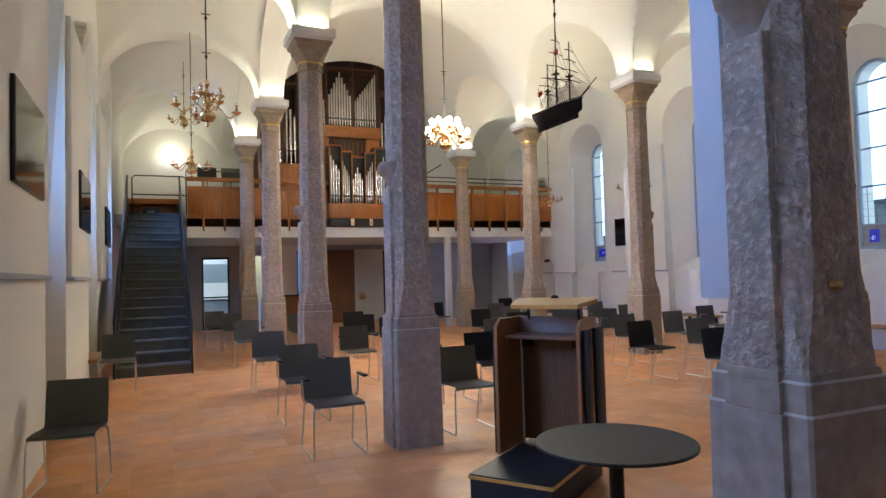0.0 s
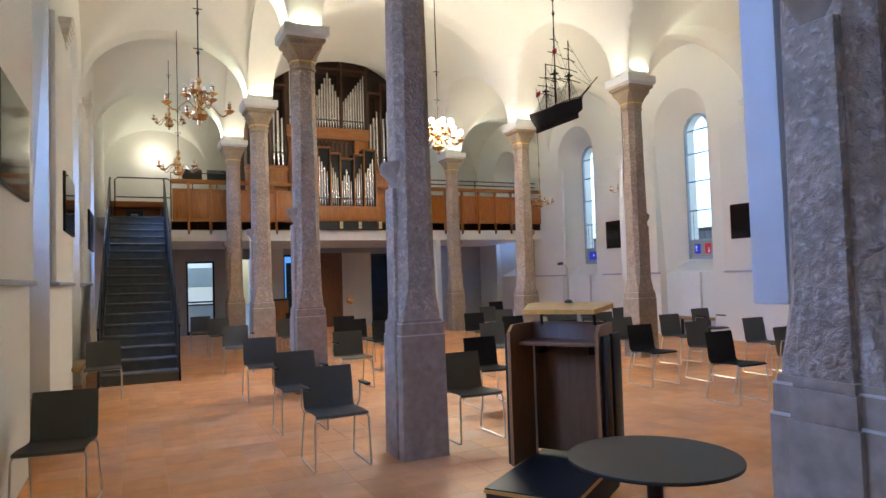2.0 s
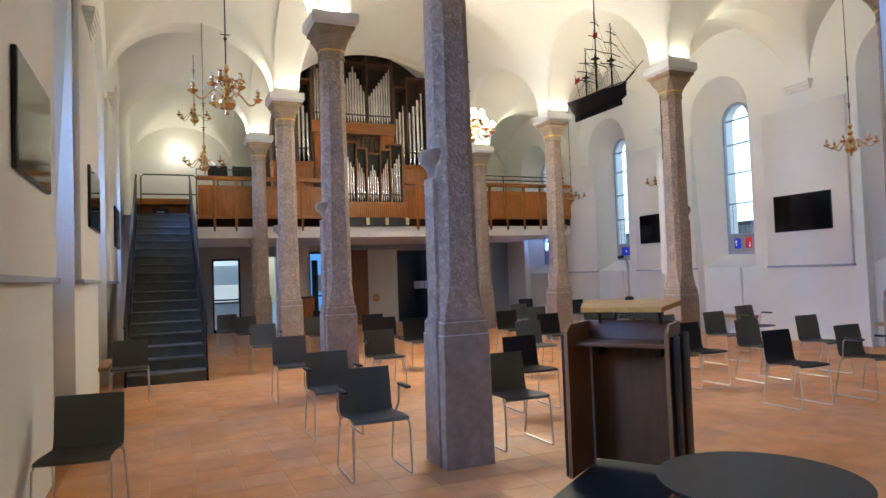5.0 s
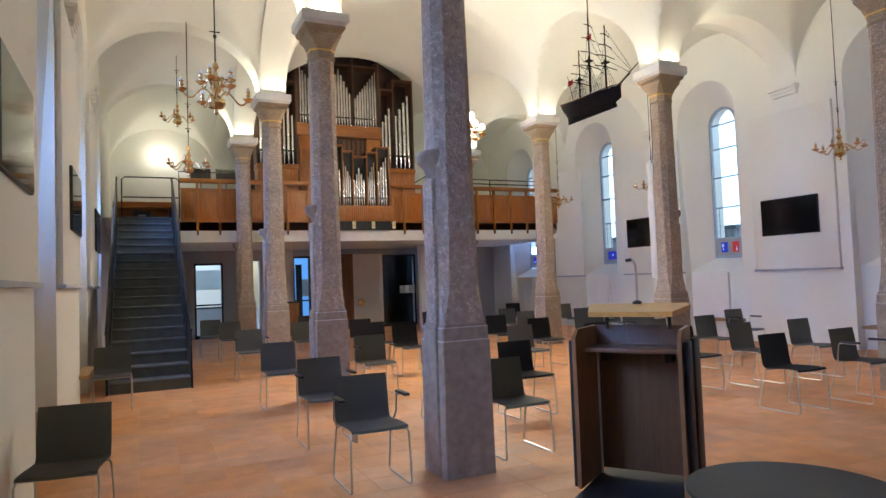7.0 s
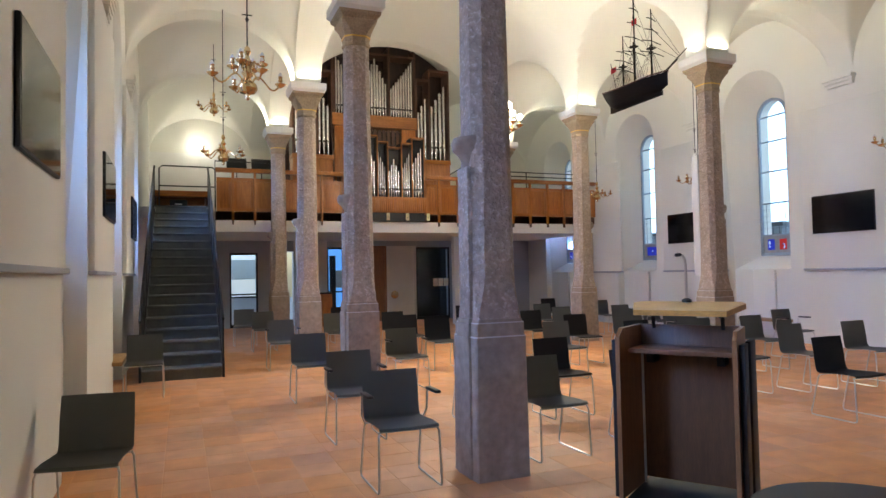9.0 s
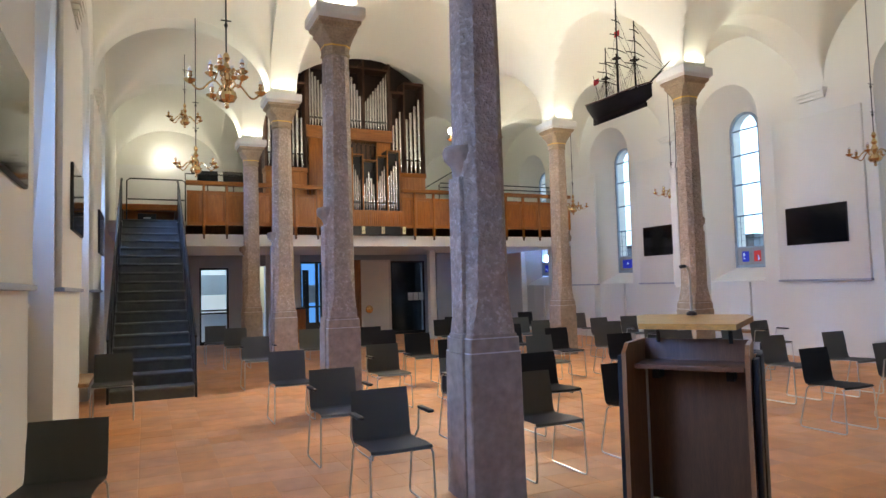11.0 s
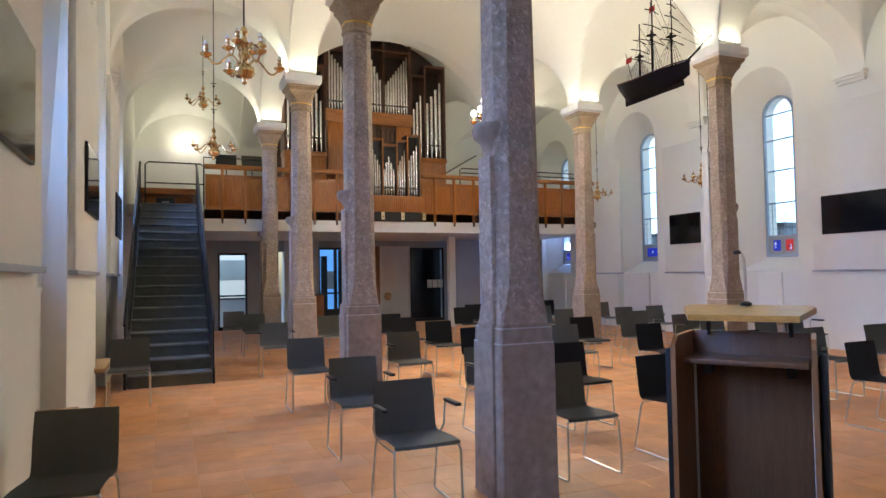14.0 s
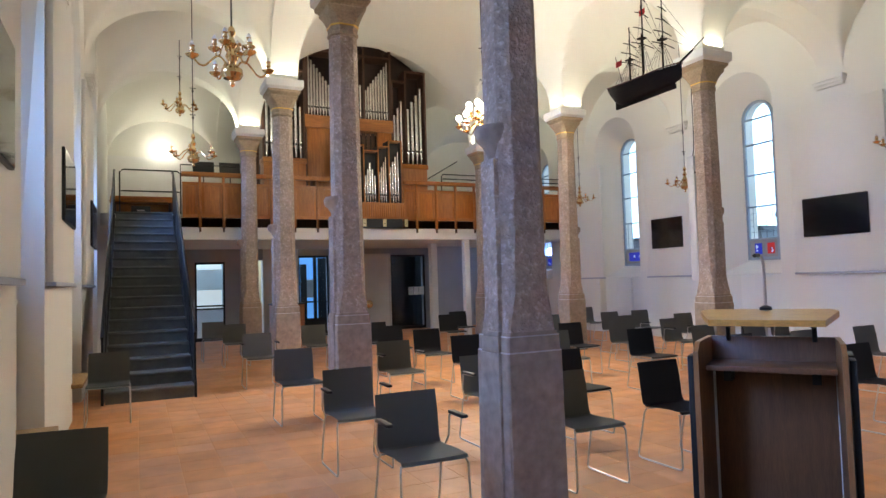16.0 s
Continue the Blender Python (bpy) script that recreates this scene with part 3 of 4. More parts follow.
tube_rail([(-0.62, 17.5, 3.22), (-0.62, 17.5, 4.13), (-0.55, 17.5, 4.19), (0.55, 17.5, 4.19), (0.62, 17.5, 4.13), (0.62, 17.5, 3.22)], "black steel tube guard at the stair head")
tube_rail([(-0.6, 17.52, 3.72), (0.6, 17.52, 3.72)], "black steel lower rail at the stair head")
tube_rail([(7.2, GY + 0.3, 3.1), (7.2, GY + 0.3, 4.36), (7.25, GY + 0.3, 4.42), (WR, GY + 0.3, 4.42)], "black steel tube rail behind the parapet")
tube_rail([(9.2, GY + 0.3, 3.1), (9.2, GY + 0.3, 4.42)], "black steel rail post behind the parapet")
tube_rail([(7.25, GY + 0.32, 4.3), (WR, GY + 0.32, 4.3)], "thin black rail behind the parapet")
tube_rail([(0.62, GY + 0.25, 3.1), (0.62, GY + 0.25, 4.36), (2.3, GY + 0.25, 4.36), (2.3, GY + 0.25, 3.1)], "black steel tube rail by the stair")
tube_rail([(6.9, 18.0, 4.3), (8.2, 18.6, 5.0)], "slanting steel rod beside the organ")

# stair
def stair():
    s = thing("stair", "straight grey carpeted stair with black steel sides", "stair", kind="thing")
    n, y0, y1, z1 = 18, 11.72, 17.48, 3.22
    run, rise = (y1 - y0) / n, z1 / n
    for i in range(n):
        bm = bmesh.new()
        y = y0 + i * run
        box(bm, -0.70, y - 0.025, (i + 1) * rise - 0.045, 0.44, y + run + 0.01, (i + 1) * rise, bevel=0.008)
        box(bm, -0.69, y, i * rise - (0.0 if i == 0 else 0.04), 0.43, y + 0.03, (i + 1) * rise - 0.045)
        part("step", bm, STAIRGREY, s)
    for x in (-0.74, 0.44):
        bm = bmesh.new()
        prof = [(y0 - 0.06, 0.0), (y0 + 0.28, 0.0), (y1 + 0.1, z1 - 0.25), (y1 + 0.1, z1 + 0.02), (y0 - 0.06, 0.22)]
        a = [bm.verts.new((x, y, z)) for y, z in prof]
        b = [bm.verts.new((x + 0.035, y, z)) for y, z in prof]
        bm.faces.new(a)
        bm.faces.new(b[::-1])
        for i in range(len(prof)):
            j = (i + 1) % len(prof)
            bm.faces.new((a[i], a[j], b[j], b[i]))
        part("stringer", bm, IRON, s)
        bm = bmesh.new()
        tube(bm, [(x + 0.017, y0 - 0.04, 0.9), (x + 0.017, y1, z1 + 0.95), (x + 0.017, y1 + 0.2, z1 + 0.95)], 0.022, 8)
        part("handrail", bm, IRON, s)
        for i in range(0, n + 1, 3):
            y = y0 + i * run
            zb = i * rise
            part("baluster", boxm(x + 0.005, y - 0.02, zb, x + 0.03, y + 0.02, zb + 0.92), IRON, s)
        bm = bmesh.new()
        prof = [(y0 + 0.02, 0.24), (y1, z1 + 0.06), (y1, z1 + 0.84), (y0 + 0.02, 0.80)]
        a = [bm.verts.new((x + 0.012, y, z)) for y, z in prof]
        b = [bm.verts.new((x + 0.022, y, z)) for y, z in prof]
        bm.faces.new(a)
        bm.faces.new(b[::-1])
        for i in range(4):
            bm.faces.new((a[i], a[(i + 1) % 4], b[(i + 1) % 4], b[i]))
        part("infill_panel", bm, IRON, s, "black steel infill panel")
        for k in range(1, 6):
            bm = bmesh.new()
            tube(bm, [(x + 0.017, y0, 0.9 * k / 6 + 0.05), (x + 0.017, y1, z1 + 0.9 * k / 6 + 0.05)], 0.006, 6)
            part("rail_wire", bm, IRON, s)
    return s


stair()

bn = thing("gallery_bench", "brown wooden bench at the stair head", "bench", at=(-0.05, 18.6, 3.22))
part("back", boxm(-0.8, 0.2, 0, 0.6, 0.24, 0.55), OAKH, bn)
part("seat", boxm(-0.8, -0.2, 0.36, 0.6, 0.2, 0.40, bevel=0.006), OAKH, bn)
for q in (-0.7, 0.5):
    part("leg", boxm(q - 0.03, -0.18, 0, q + 0.03, 0.18, 0.36), DARKWOOD, bn)
bx = thing("amplifier_box", "black equipment box beside the bench", "box", at=(-0.2, 18.1, 3.22))
part("body", boxm(-0.2, -0.15, 0, 0.2, 0.15, 0.22, bevel=0.01), IRON, bx)
part("handle", boxm(-0.08, -0.165, 0.1, 0.08, -0.15, 0.13), CHROME, bx)

# wall beyond the gallery with its doors
EW = thing("wall_north", "whitewashed end wall with doors under the gallery", "wall", kind="structure")
T = YB + 0.35
openings = [(1.2, 2.02, 2.26), (2.55, 3.1, 2.3), (4.15, 5.1, 2.42), (7.13, 8.36, 2.42)]
xs0 = WL - 0.5
for a, b, h in openings:
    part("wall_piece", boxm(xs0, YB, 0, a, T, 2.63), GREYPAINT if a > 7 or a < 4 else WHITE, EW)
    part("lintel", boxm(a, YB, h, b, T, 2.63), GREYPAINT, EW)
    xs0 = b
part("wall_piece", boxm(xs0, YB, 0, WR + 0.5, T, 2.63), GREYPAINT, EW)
part("upper_wall", boxm(WL - 0.5, YB, 2.63, WR + 0.5, T, 8), PLASTER, EW)
part("upstand", boxm(WL, YB - 0.12, 3.1, 1.9, YB, 5.2), WHITE, EW)
# Two glowing sheets replace the light of the room and porch beyond.
solid("backdrop", boxm(0.4, YB + 2.2, 0, 2.9, YB + 2.25, 2.7), ROOMGLOW, "glowing sheet standing for the bright room behind a glass door", "room")
solid("backdrop", boxm(3.6, YB + 2.2, 0, 5.9, YB + 2.25, 2.7), BLUEGLOW, "glowing blue sheet standing for daylight beyond the porch door", "daylight")
solid("backdrop", boxm(6.9, YB + 0.6, 0, 8.6, YB + 0.65, 2.7), DARKGLASS, "dark unlit room behind glazing", "room")


def door(name, x0, x1, h, y, material, label, knob_x=None, turn=0.0):
    d = thing(name, label, "door", kind="structure")
    part("leaf", boxm(x0, y, 0.01, x1, y + 0.05, h, bevel=0.004), material, d)
    part("door_frame", boxm(x0 - 0.06, y - 0.02, 0, x0, y + 0.07, h + 0.06), DOORWOOD if material is not WHITE else WHITE, d)
    part("door_frame", boxm(x1, y - 0.02, 0, x1 + 0.06, y + 0.07, h + 0.06), DOORWOOD if material is not WHITE else WHITE, d)
    part("door_head", boxm(x0, y - 0.02, h, x1, y + 0.07, h + 0.06), DOORWOOD if material is not WHITE else WHITE, d)
    if knob_x is not None:
        bm = lathe([(0.02, 0.0), (0.02, 0.03), (0.105, 0.04), (0.13, 0.065), (0.105, 0.10), (0.03, 0.115)], 24)
        for v in bm.verts:
            v.co = Vector((knob_x + v.co.x, y - v.co.z, 0.86 + v.co.y))
        part("knob", bm, BRASS, d, "round polished brass knob")
    return d


door("door_1", 5.18, 6.02, 2.4, YB - 0.08, DOORWOOD, "brown wooden door under the gallery")
door("door_2", 6.15, 7.05, 2.4, YB - 0.06, WHITE, "white flush door with a large round brass knob", 6.34)


def glass_door(name, x0, x1, h, y, label, mid=True):
    d = thing(name, label, "door", kind="structure")
    for a, b, c, e in ((x0, x0 + 0.05, 0, h), (x1 - 0.05, x1, 0, h), (x0, x1, h - 0.06, h), (x0, x1, 0, 0.1), (x0, x1, 0.98, 1.03))[:5 if mid else 4]:
        part("frame", boxm(a, y, c, b, y + 0.05, e), IRON, d)
    gl = part("pane", boxm(x0 + 0.05, y + 0.02, 0.1, x1 - 0.05, y + 0.028, h - 0.06), PANE, d)
    gl.visible_shadow = False
    return d


glass_door("door_3", 1.2, 2.02, 2.26, YB + 0.05, "glazed door into a bright room")
glass_door("door_4", 4.15, 5.1, 2.42, YB + 0.05, "dark-framed glass door with blue daylight behind")
glass_door("door_5", 7.13, 8.36, 2.42, YB + 0.05, "dark glazed door", False)
ct = thing("counter", "white counter with a dark top in the bright room", "counter", at=(1.6, YB + 1.5, 0))
part("body", boxm(-0.7, -0.3, 0, 0.5, 0.3, 0.86), WHITE, ct)
part("top", boxm(-0.73, -0.33, 0.86, 0.53, 0.33, 0.9), IRON, ct)
part("wall_unit", boxm(-0.7, 0.3, 1.45, 0.7, 0.6, 2.1), PANEL, ct)
part("tall_unit", boxm(0.55, -0.2, 0, 0.9, 0.5, 2.3), GREYPAINT, ct)
for x, w, h in ((4.35, 0.03, 2.6), (4.62, 0.10, 2.2), (5.0, 0.05, 2.6), (5.3, 0.2, 2.4)):
    pl = thing("porch_post", "dark post in the porch", "post", at=(x, YB + 1.4, 0), group="porch posts")
    part("shaft", boxm(-w, -0.05, 0, w, 0.05, h), IRON, pl)
pk = thing("porch_screen", "pale notice board in the porch", "notice board", at=(4.9, YB + 1.7, 0))
part("board", boxm(-0.25, 0, 1.1, 0.2, 0.03, 1.7), PAPER, pk)
part("leg", boxm(-0.2, 0, 0, -0.16, 0.03, 1.1), IRON, pk)
for k in range(3):
    solid("notice", boxm(7.75 + k * 0.19, YB + 0.02, 1.10, 7.92 + k * 0.19, YB + 0.03, 1.36), PAPER, "white paper notice on the glazing", "notice", kind="thing", group="notices")
solid("post_white", boxm(7.47, 19.0, 0, 7.66, 19.2, 2.63), WHITE, "white square post under the gallery", "post")
solid("post_white", boxm(7.74, GY + 0.12, 0, 7.9, GY + 0.28, 2.63), WHITE, "white square post under the gallery", "post")
solid("screen_wall", boxm(8.4, YB - 0.9, 0, 9.6, YB - 0.8, 2.63), GREYPAINT, "grey partition under the gallery", "wall")

# cabinet by the door
cab = thing("cabinet", "low brown wooden cabinet under the gallery", "cabinet", at=(3.6, 20.6, 0))
part("body", boxm(-0.45, -0.25, 0, 0.45, 0.25, 0.98, bevel=0.006), OAK, cab)
part("top", boxm(-0.48, -0.28, 0.98, 0.48, 0.28, 1.02, bevel=0.004), BLACKTOP, cab)

# ---- organ ----


def pipe_row(parent, xs, y, z0, heights, r, foot):
    r *= 0.97
    for x, hh in zip(xs, heights):
        bm = bmesh.new()
        lathe([(r * 0.25, z0), (r, z0 + foot), (r, z0 + foot + hh), (r * 0.9, z0 + foot + hh + 0.004)], 12, bm, (x, y, 0))
        p = part("pipe", bm, PIPE, parent)
        w = r * 0.62
        m = part("pipe_mouth", boxm(x - w, y - r - 0.004, z0 + foot + 0.01, x + w, y - r * 0.75, z0 + foot + 0.06), PIPEMOUTH, p)


def positive():
    o = thing("choir_organ", "small oak organ case with stepped pipe fields in the parapet", "organ")
    Y = GY - 0.16
    edges = [4.24, 4.58, 4.86, 5.24, 5.53, 5.87]
    tops = [5.12, 4.97, 4.84, 4.97, 5.12]
    part("base_board", boxm(4.2, Y, 3.14, 5.91, Y + 0.45, 3.55, bevel=0.006), OAKH, o)
    for k in range(30):
        x = 4.23 + k * 0.0565
        part("slat", boxm(x, Y - 0.012, 3.17, x + 0.034, Y, 3.50, bevel=0.003), OAK, o)
    # Black board where the gap lies dark; the back is blackened as shade too.
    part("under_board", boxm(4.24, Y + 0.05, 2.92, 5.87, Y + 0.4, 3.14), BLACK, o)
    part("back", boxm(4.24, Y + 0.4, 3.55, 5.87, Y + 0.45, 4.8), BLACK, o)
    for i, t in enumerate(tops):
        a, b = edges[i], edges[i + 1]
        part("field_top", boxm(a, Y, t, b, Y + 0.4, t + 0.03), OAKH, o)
        # Black backing: the shade behind the pipes is put into its colour.
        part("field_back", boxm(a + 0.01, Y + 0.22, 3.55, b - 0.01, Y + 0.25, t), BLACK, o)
        n = 4 if i != 2 else 5
        w = (b - a - 0.04) / n
        xs = [a + 0.02 + w * (k + 0.5) for k in range(n)]
        if i == 2:
            hs = [0.95 - 0.16 * abs(k - 2) for k in range(n)]
        elif i < 2:
            hs = [(t - 3.85) - 0.13 * k for k in range(n)]
        else:
            hs = [(t - 3.85) - 0.13 * (n - 1 - k) for k in range(n)]
        pipe_row(o, xs, Y + 0.12, 3.555, [max(0.3, q - 0.12) for q in hs], w * 0.46, 0.17)
    for x, t in zip(edges, (5.15, 5.15, 5.0, 5.0, 5.15, 5.15)):
        part("upright", boxm(x - 0.014, Y - 0.004, 3.55, x + 0.014, Y + 0.05, t), OAK, o)
        # Black sides paint the recess dark behind the narrow oak uprights.
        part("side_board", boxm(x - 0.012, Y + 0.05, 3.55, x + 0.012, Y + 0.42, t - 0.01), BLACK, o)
    return o


positive()
for x in (4.84, 5.37, 5.95):
    c = thing("label_card", "small cream card with dark lines under the organ", "card", group="cards")
    part("card", boxm(x - 0.045, GY - 0.17, 2.94, x + 0.045, GY - 0.165, 3.13), LABELM, c)
    part("lines", boxm(x - 0.03, GY - 0.173, 3.01, x + 0.03, GY - 0.1705, 3.02), IRON, c)


def great_organ():
    o = thing("great_organ", "large oak pipe organ with tin pipes filling the arch", "organ")
    Y = 18.0
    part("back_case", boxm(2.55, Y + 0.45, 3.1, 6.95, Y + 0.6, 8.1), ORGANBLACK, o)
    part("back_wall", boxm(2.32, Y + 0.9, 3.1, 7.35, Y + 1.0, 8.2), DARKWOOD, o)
    part("top_board", boxm(3.6, Y - 0.02, 7.55, 5.98, Y + 0.45, 7.6), DARKWOOD, o)
    # lower case
    part("lower_case", boxm(3.63, Y + 0.1, 3.1, 5.96, Y + 0.75, 5.0), DARKWOOD, o)
    part("front_panel", boxm(3.66, Y + 0.02, 3.6, 4.45, Y + 0.1, 5.55, bevel=0.005), OAK, o)
    part("front_panel", boxm(5.55, Y + 0.02, 3.6, 5.96, Y + 0.1, 5.55, bevel=0.005), OAK, o)
    part("shelf", boxm(3.6, Y - 0.06, 5.55, 5.98, Y + 0.7, 5.87, bevel=0.006), OAKH, o)
    # swell louvres
    for k in range(8):
        part("louvre", boxm(4.5 + k * 0.13, Y + 0.1, 5.05, 4.59 + k * 0.13, Y + 0.13, 5.52), DARKWOOD, o)
    # great pipes, three fields
    for a, b, kind in ((3.66, 4.42, "v"), (4.42, 5.2, "m"), (5.2, 5.95, "w")):
        n = 9
        w = (b - a - 0.06) / n
        xs = [a + 0.03 + w * (k + 0.5) for k in range(n)]
        if kind == "v":
            hs = [1.35 - 0.1 * k for k in range(n)]
        elif kind == "m":
            hs = [1.4 - 0.17 * abs(k - 4) for k in range(n)]
        else:
            hs = [0.6 + 0.1 * k for k in range(n)]
        pipe_row(o, xs, Y + 0.1, 5.875, hs, w * 0.46, 0.2)
        part("field_frame", boxm(a - 0.025, Y, 5.87, a + 0.025, Y + 0.45, 7.8), DARKWOOD, o)
    part("field_frame", boxm(5.925, Y, 5.87, 5.975, Y + 0.45, 7.8), DARKWOOD, o)
    # towers, each of two fields
    for x0, x1, s in ((2.55, 3.6, -1), (5.98, 6.95, 1)):
        part("tower_base", boxm(x0, Y - 0.05, 3.1, x1, Y + 0.45, 4.7, bevel=0.006), OAK, o)
        part("tower_ledge", boxm(x0 - 0.02, Y - 0.09, 4.60, x1 + 0.02, Y + 0.45, 4.72, bevel=0.004), OAKH, o)
        xm = x0 + (x1 - x0) * (0.4 if s > 0 else 0.6)
        for a, b, top, n in ((x0, xm, 6.95 if s > 0 else 7.25, 3 if s > 0 else 4), (xm, x1, 7.25 if s > 0 else 6.95, 4 if s > 0 else 3)):
            part("tower_top", boxm(a, Y - 0.02, top, b, Y + 0.45, top + 0.06), DARKWOOD, o)
            w = (b - a - 0.06) / n
            hs = [(top - 5.75) + 0.2 * ((k if s > 0 else n - 1 - k) - n / 2 + 0.5) for k in range(n)]
            pipe_row(o, [a + 0.03 + w * (k + 0.5) for k in range(n)], Y + 0.1, 4.725, hs, w * 0.40, 0.34)
        for x, top in ((x0, 7.0), (x1, 7.3), (xm, 7.25)):
            part("tower_post", boxm(x - 0.022, Y - 0.03, 4.72, x + 0.022, Y + 0.45, top), DARKWOOD, o)
    part("bench_case", boxm(3.7, Y - 0.5, 3.1, 4.2, Y - 0.05, 4.2, bevel=0.006), OAK, o)
    return o


great_organ()
for x in (1.15, 1.75):
    st = thing("music_stand", "black music stand on the gallery", "music stand", at=(x, 17.9, 3.1), group="music stands")
    bm = bmesh.new()
    tube(bm, [(0, 0, 0), (0, 0, 1.15)], 0.012)
    part("pole", bm, IRON, st)
    bm = boxm(-0.24, -0.012, 0, 0.24, 0.012, 0.32)
    bm.transform(pose(0, 0, 1.12, -18))
    part("desk", bm, BLACKTOP, st)
    part("foot", boxm(-0.2, -0.2, 0, 0.2, 0.2, 0.02), IRON, st)

# ---- screens ----


def screen(x, out, y, z, w=1.24, h=0.73):
    s = thing("wall_screen", "flat black television on the wall", "television", group="wall screens")
    a, b = sorted((x, x - out * 0.03))
    part("housing", boxm(a, y - w / 2, z - h / 2, b, y + w / 2, z + h / 2, bevel=0.004), IRON, s)
    f = x - out * 0.0315
    part("screen", boxm(min(f, f - out * 0.002), y - w / 2 + 0.012, z - h / 2 + 0.012, max(f, f - out * 0.002), y + w / 2 - 0.012, z + h / 2 - 0.012), SCREEN, s, "glossy black glass screen")


screen(WR - 0.062, 1, 9.45, 2.535)
screen(WR - 0.062, 1, 13.65, 2.535, 1.0)
screen(WR - 0.062, 1, 5.6, 2.535)
for y in (5.45, 9.5, 13.75):
    screen(WL + 0.062, -1, y, 2.6, 1.19, 0.71)

# benches under the windows
for x, y in ((WL - 0.1, 7.4), (WL - 0.1, 11.2), (WR + 0.05, 11.3), (WR + 0.05, 7.5), (WR + 0.05, 15.1)):
    b = thing("window_bench", "low pine bench in the window niche", "bench", at=(x, y, 0), group="window benches")
    part("seat", boxm(-0.22, -0.6, 0.40, 0.22, 0.6, 0.45, bevel=0.006), BENCHWOOD, b)
    for yy in (-0.5, 0.5):
        part("leg", boxm(-0.03, yy * 0.8 - 0.02, 0, 0.03, yy * 0.8 + 0.02, 0.40), IRON, b)

# ---- chandeliers ----


def chandelier(lit, arms=4, low=True):
    c = thing("chandelier", "lit brass chandelier with glowing candle bulbs" if lit else "polished brass chandelier with curved candle arms", "chandelier", group="chandeliers")
    part("stem", lathe([(0.012, 0.62), (0.03, 0.60), (0.045, 0.55), (0.02, 0.5), (0.035, 0.46), (0.06, 0.42), (0.03, 0.37), (0.05, 0.33), (0.07, 0.28), (0.04, 0.22), (0.06, 0.19), (0.11, 0.14), (0.12, 0.09), (0.09, 0.04), (0.03, 0.02), (0.025, 0.0), (0.03, -0.03), (0.008, -0.05)], 18), BRASS, c)
    for tier, (r, z, n) in enumerate(((0.43, 0.17, arms), (0.27 if lit else 0.19, 0.37 if lit else 0.34, arms))):
        if tier and not low:
            continue
        for k in range(n):
            a = 2 * math.pi * (k + 0.5 * tier) / n + 0.3
            ca, sa = math.cos(a), math.sin(a)
            pts = []
            for i in range(11):
                q = i / 10
                rr = 0.05 + (r - 0.05) * q
                zz = z + 0.09 * math.sin(2 * math.pi * q) * (1 - 0.3 * q) + 0.03 * q
                pts.append((rr * ca, rr * sa, zz))
            bm = bmesh.new()
            tube(bm, pts, 0.011, 6)
            arm = part("arm", bm, BRASS, c)
            e = Vector(pts[-1])
            part("drip_pan", lathe([(0.012, -0.03), (0.05, -0.005), (0.068, 0.012), (0.07, 0.018), (0.02, 0.024), (0.018, 0.05), (0.03, 0.06), (0.03, 0.068)], 14, at=e), BRASS, arm)
            part("candle", lathe([(0.012, 0.06), (0.012, 0.11)] if lit else [(0.02, 0.06), (0.026, 0.075), (0.022, 0.10), (0.03, 0.112)], 10, at=e), CANDLE if lit else BRASS, arm)
            part("bulb", lathe([(0.008, 0.10), (0.04, 0.125), (0.05, 0.16), (0.04, 0.195), (0.006, 0.215)] if lit else [(0.008, 0.10), (0.02, 0.12), (0.022, 0.135), (0.012, 0.155), (0.004, 0.165)], 12, at=e), BULB if lit else CLEARBULB, arm)
    return c


def hang(x, y, z, lit, top, low=True, size=0.78):
    c = chandelier(lit, 8 if lit else 4 if low else 6, low)
    size = 1.0 if lit else size
    c.matrix_world = pose(x, y, z) @ Matrix.Diagonal((size, size, size, 1))
    bm = bmesh.new()
    tube(bm, [(0, 0, 0.6), (0, 0, (top - z) / size)], 0.009, 6)
    part("hanging_rod", bm, IRON, c)
    for q in (0.95, 1.5):
        if z + q + 0.1 > top:
            continue
        part("rod_knop", lathe([(0.01, q - 0.03), (0.025, q), (0.01, q + 0.03)], 8), IRON, c)
        part("rod_cross", boxm(-0.06, -0.006, q + 0.05, 0.06, 0.006, q + 0.062), IRON, c)


hang(0.45, 7.35, 3.27, False, 6.82)
hang(0.53, 12.6, 3.5, False, 6.15, False)
hang(0.53, 15.9, 5.1, False, 6.82, False)
hang(9.75, 7.3, 3.22, False, 6.82, False)
hang(9.75, 11.45, 3.22, False, 6.82, False)
hang(9.75, 14.9, 3.32, False, 6.82, False)
hang(5.1, 11.35, 3.95, True, 7.95)

# wall lamp on the gallery
sc = thing("wall_lamp", "glowing globe lamp on the gallery wall", "lamp")
part("arm", boxm(0.35, YB - 0.25, 5.3, 0.39, YB - 0.12, 5.33), BRASS, sc)
part("globe", lathe([(0.01, 5.33), (0.06, 5.36), (0.08, 5.42), (0.06, 5.48), (0.01, 5.51)], 14, at=(0.37, YB - 0.26, 0)), BULB, sc)


# ---- model ship ----


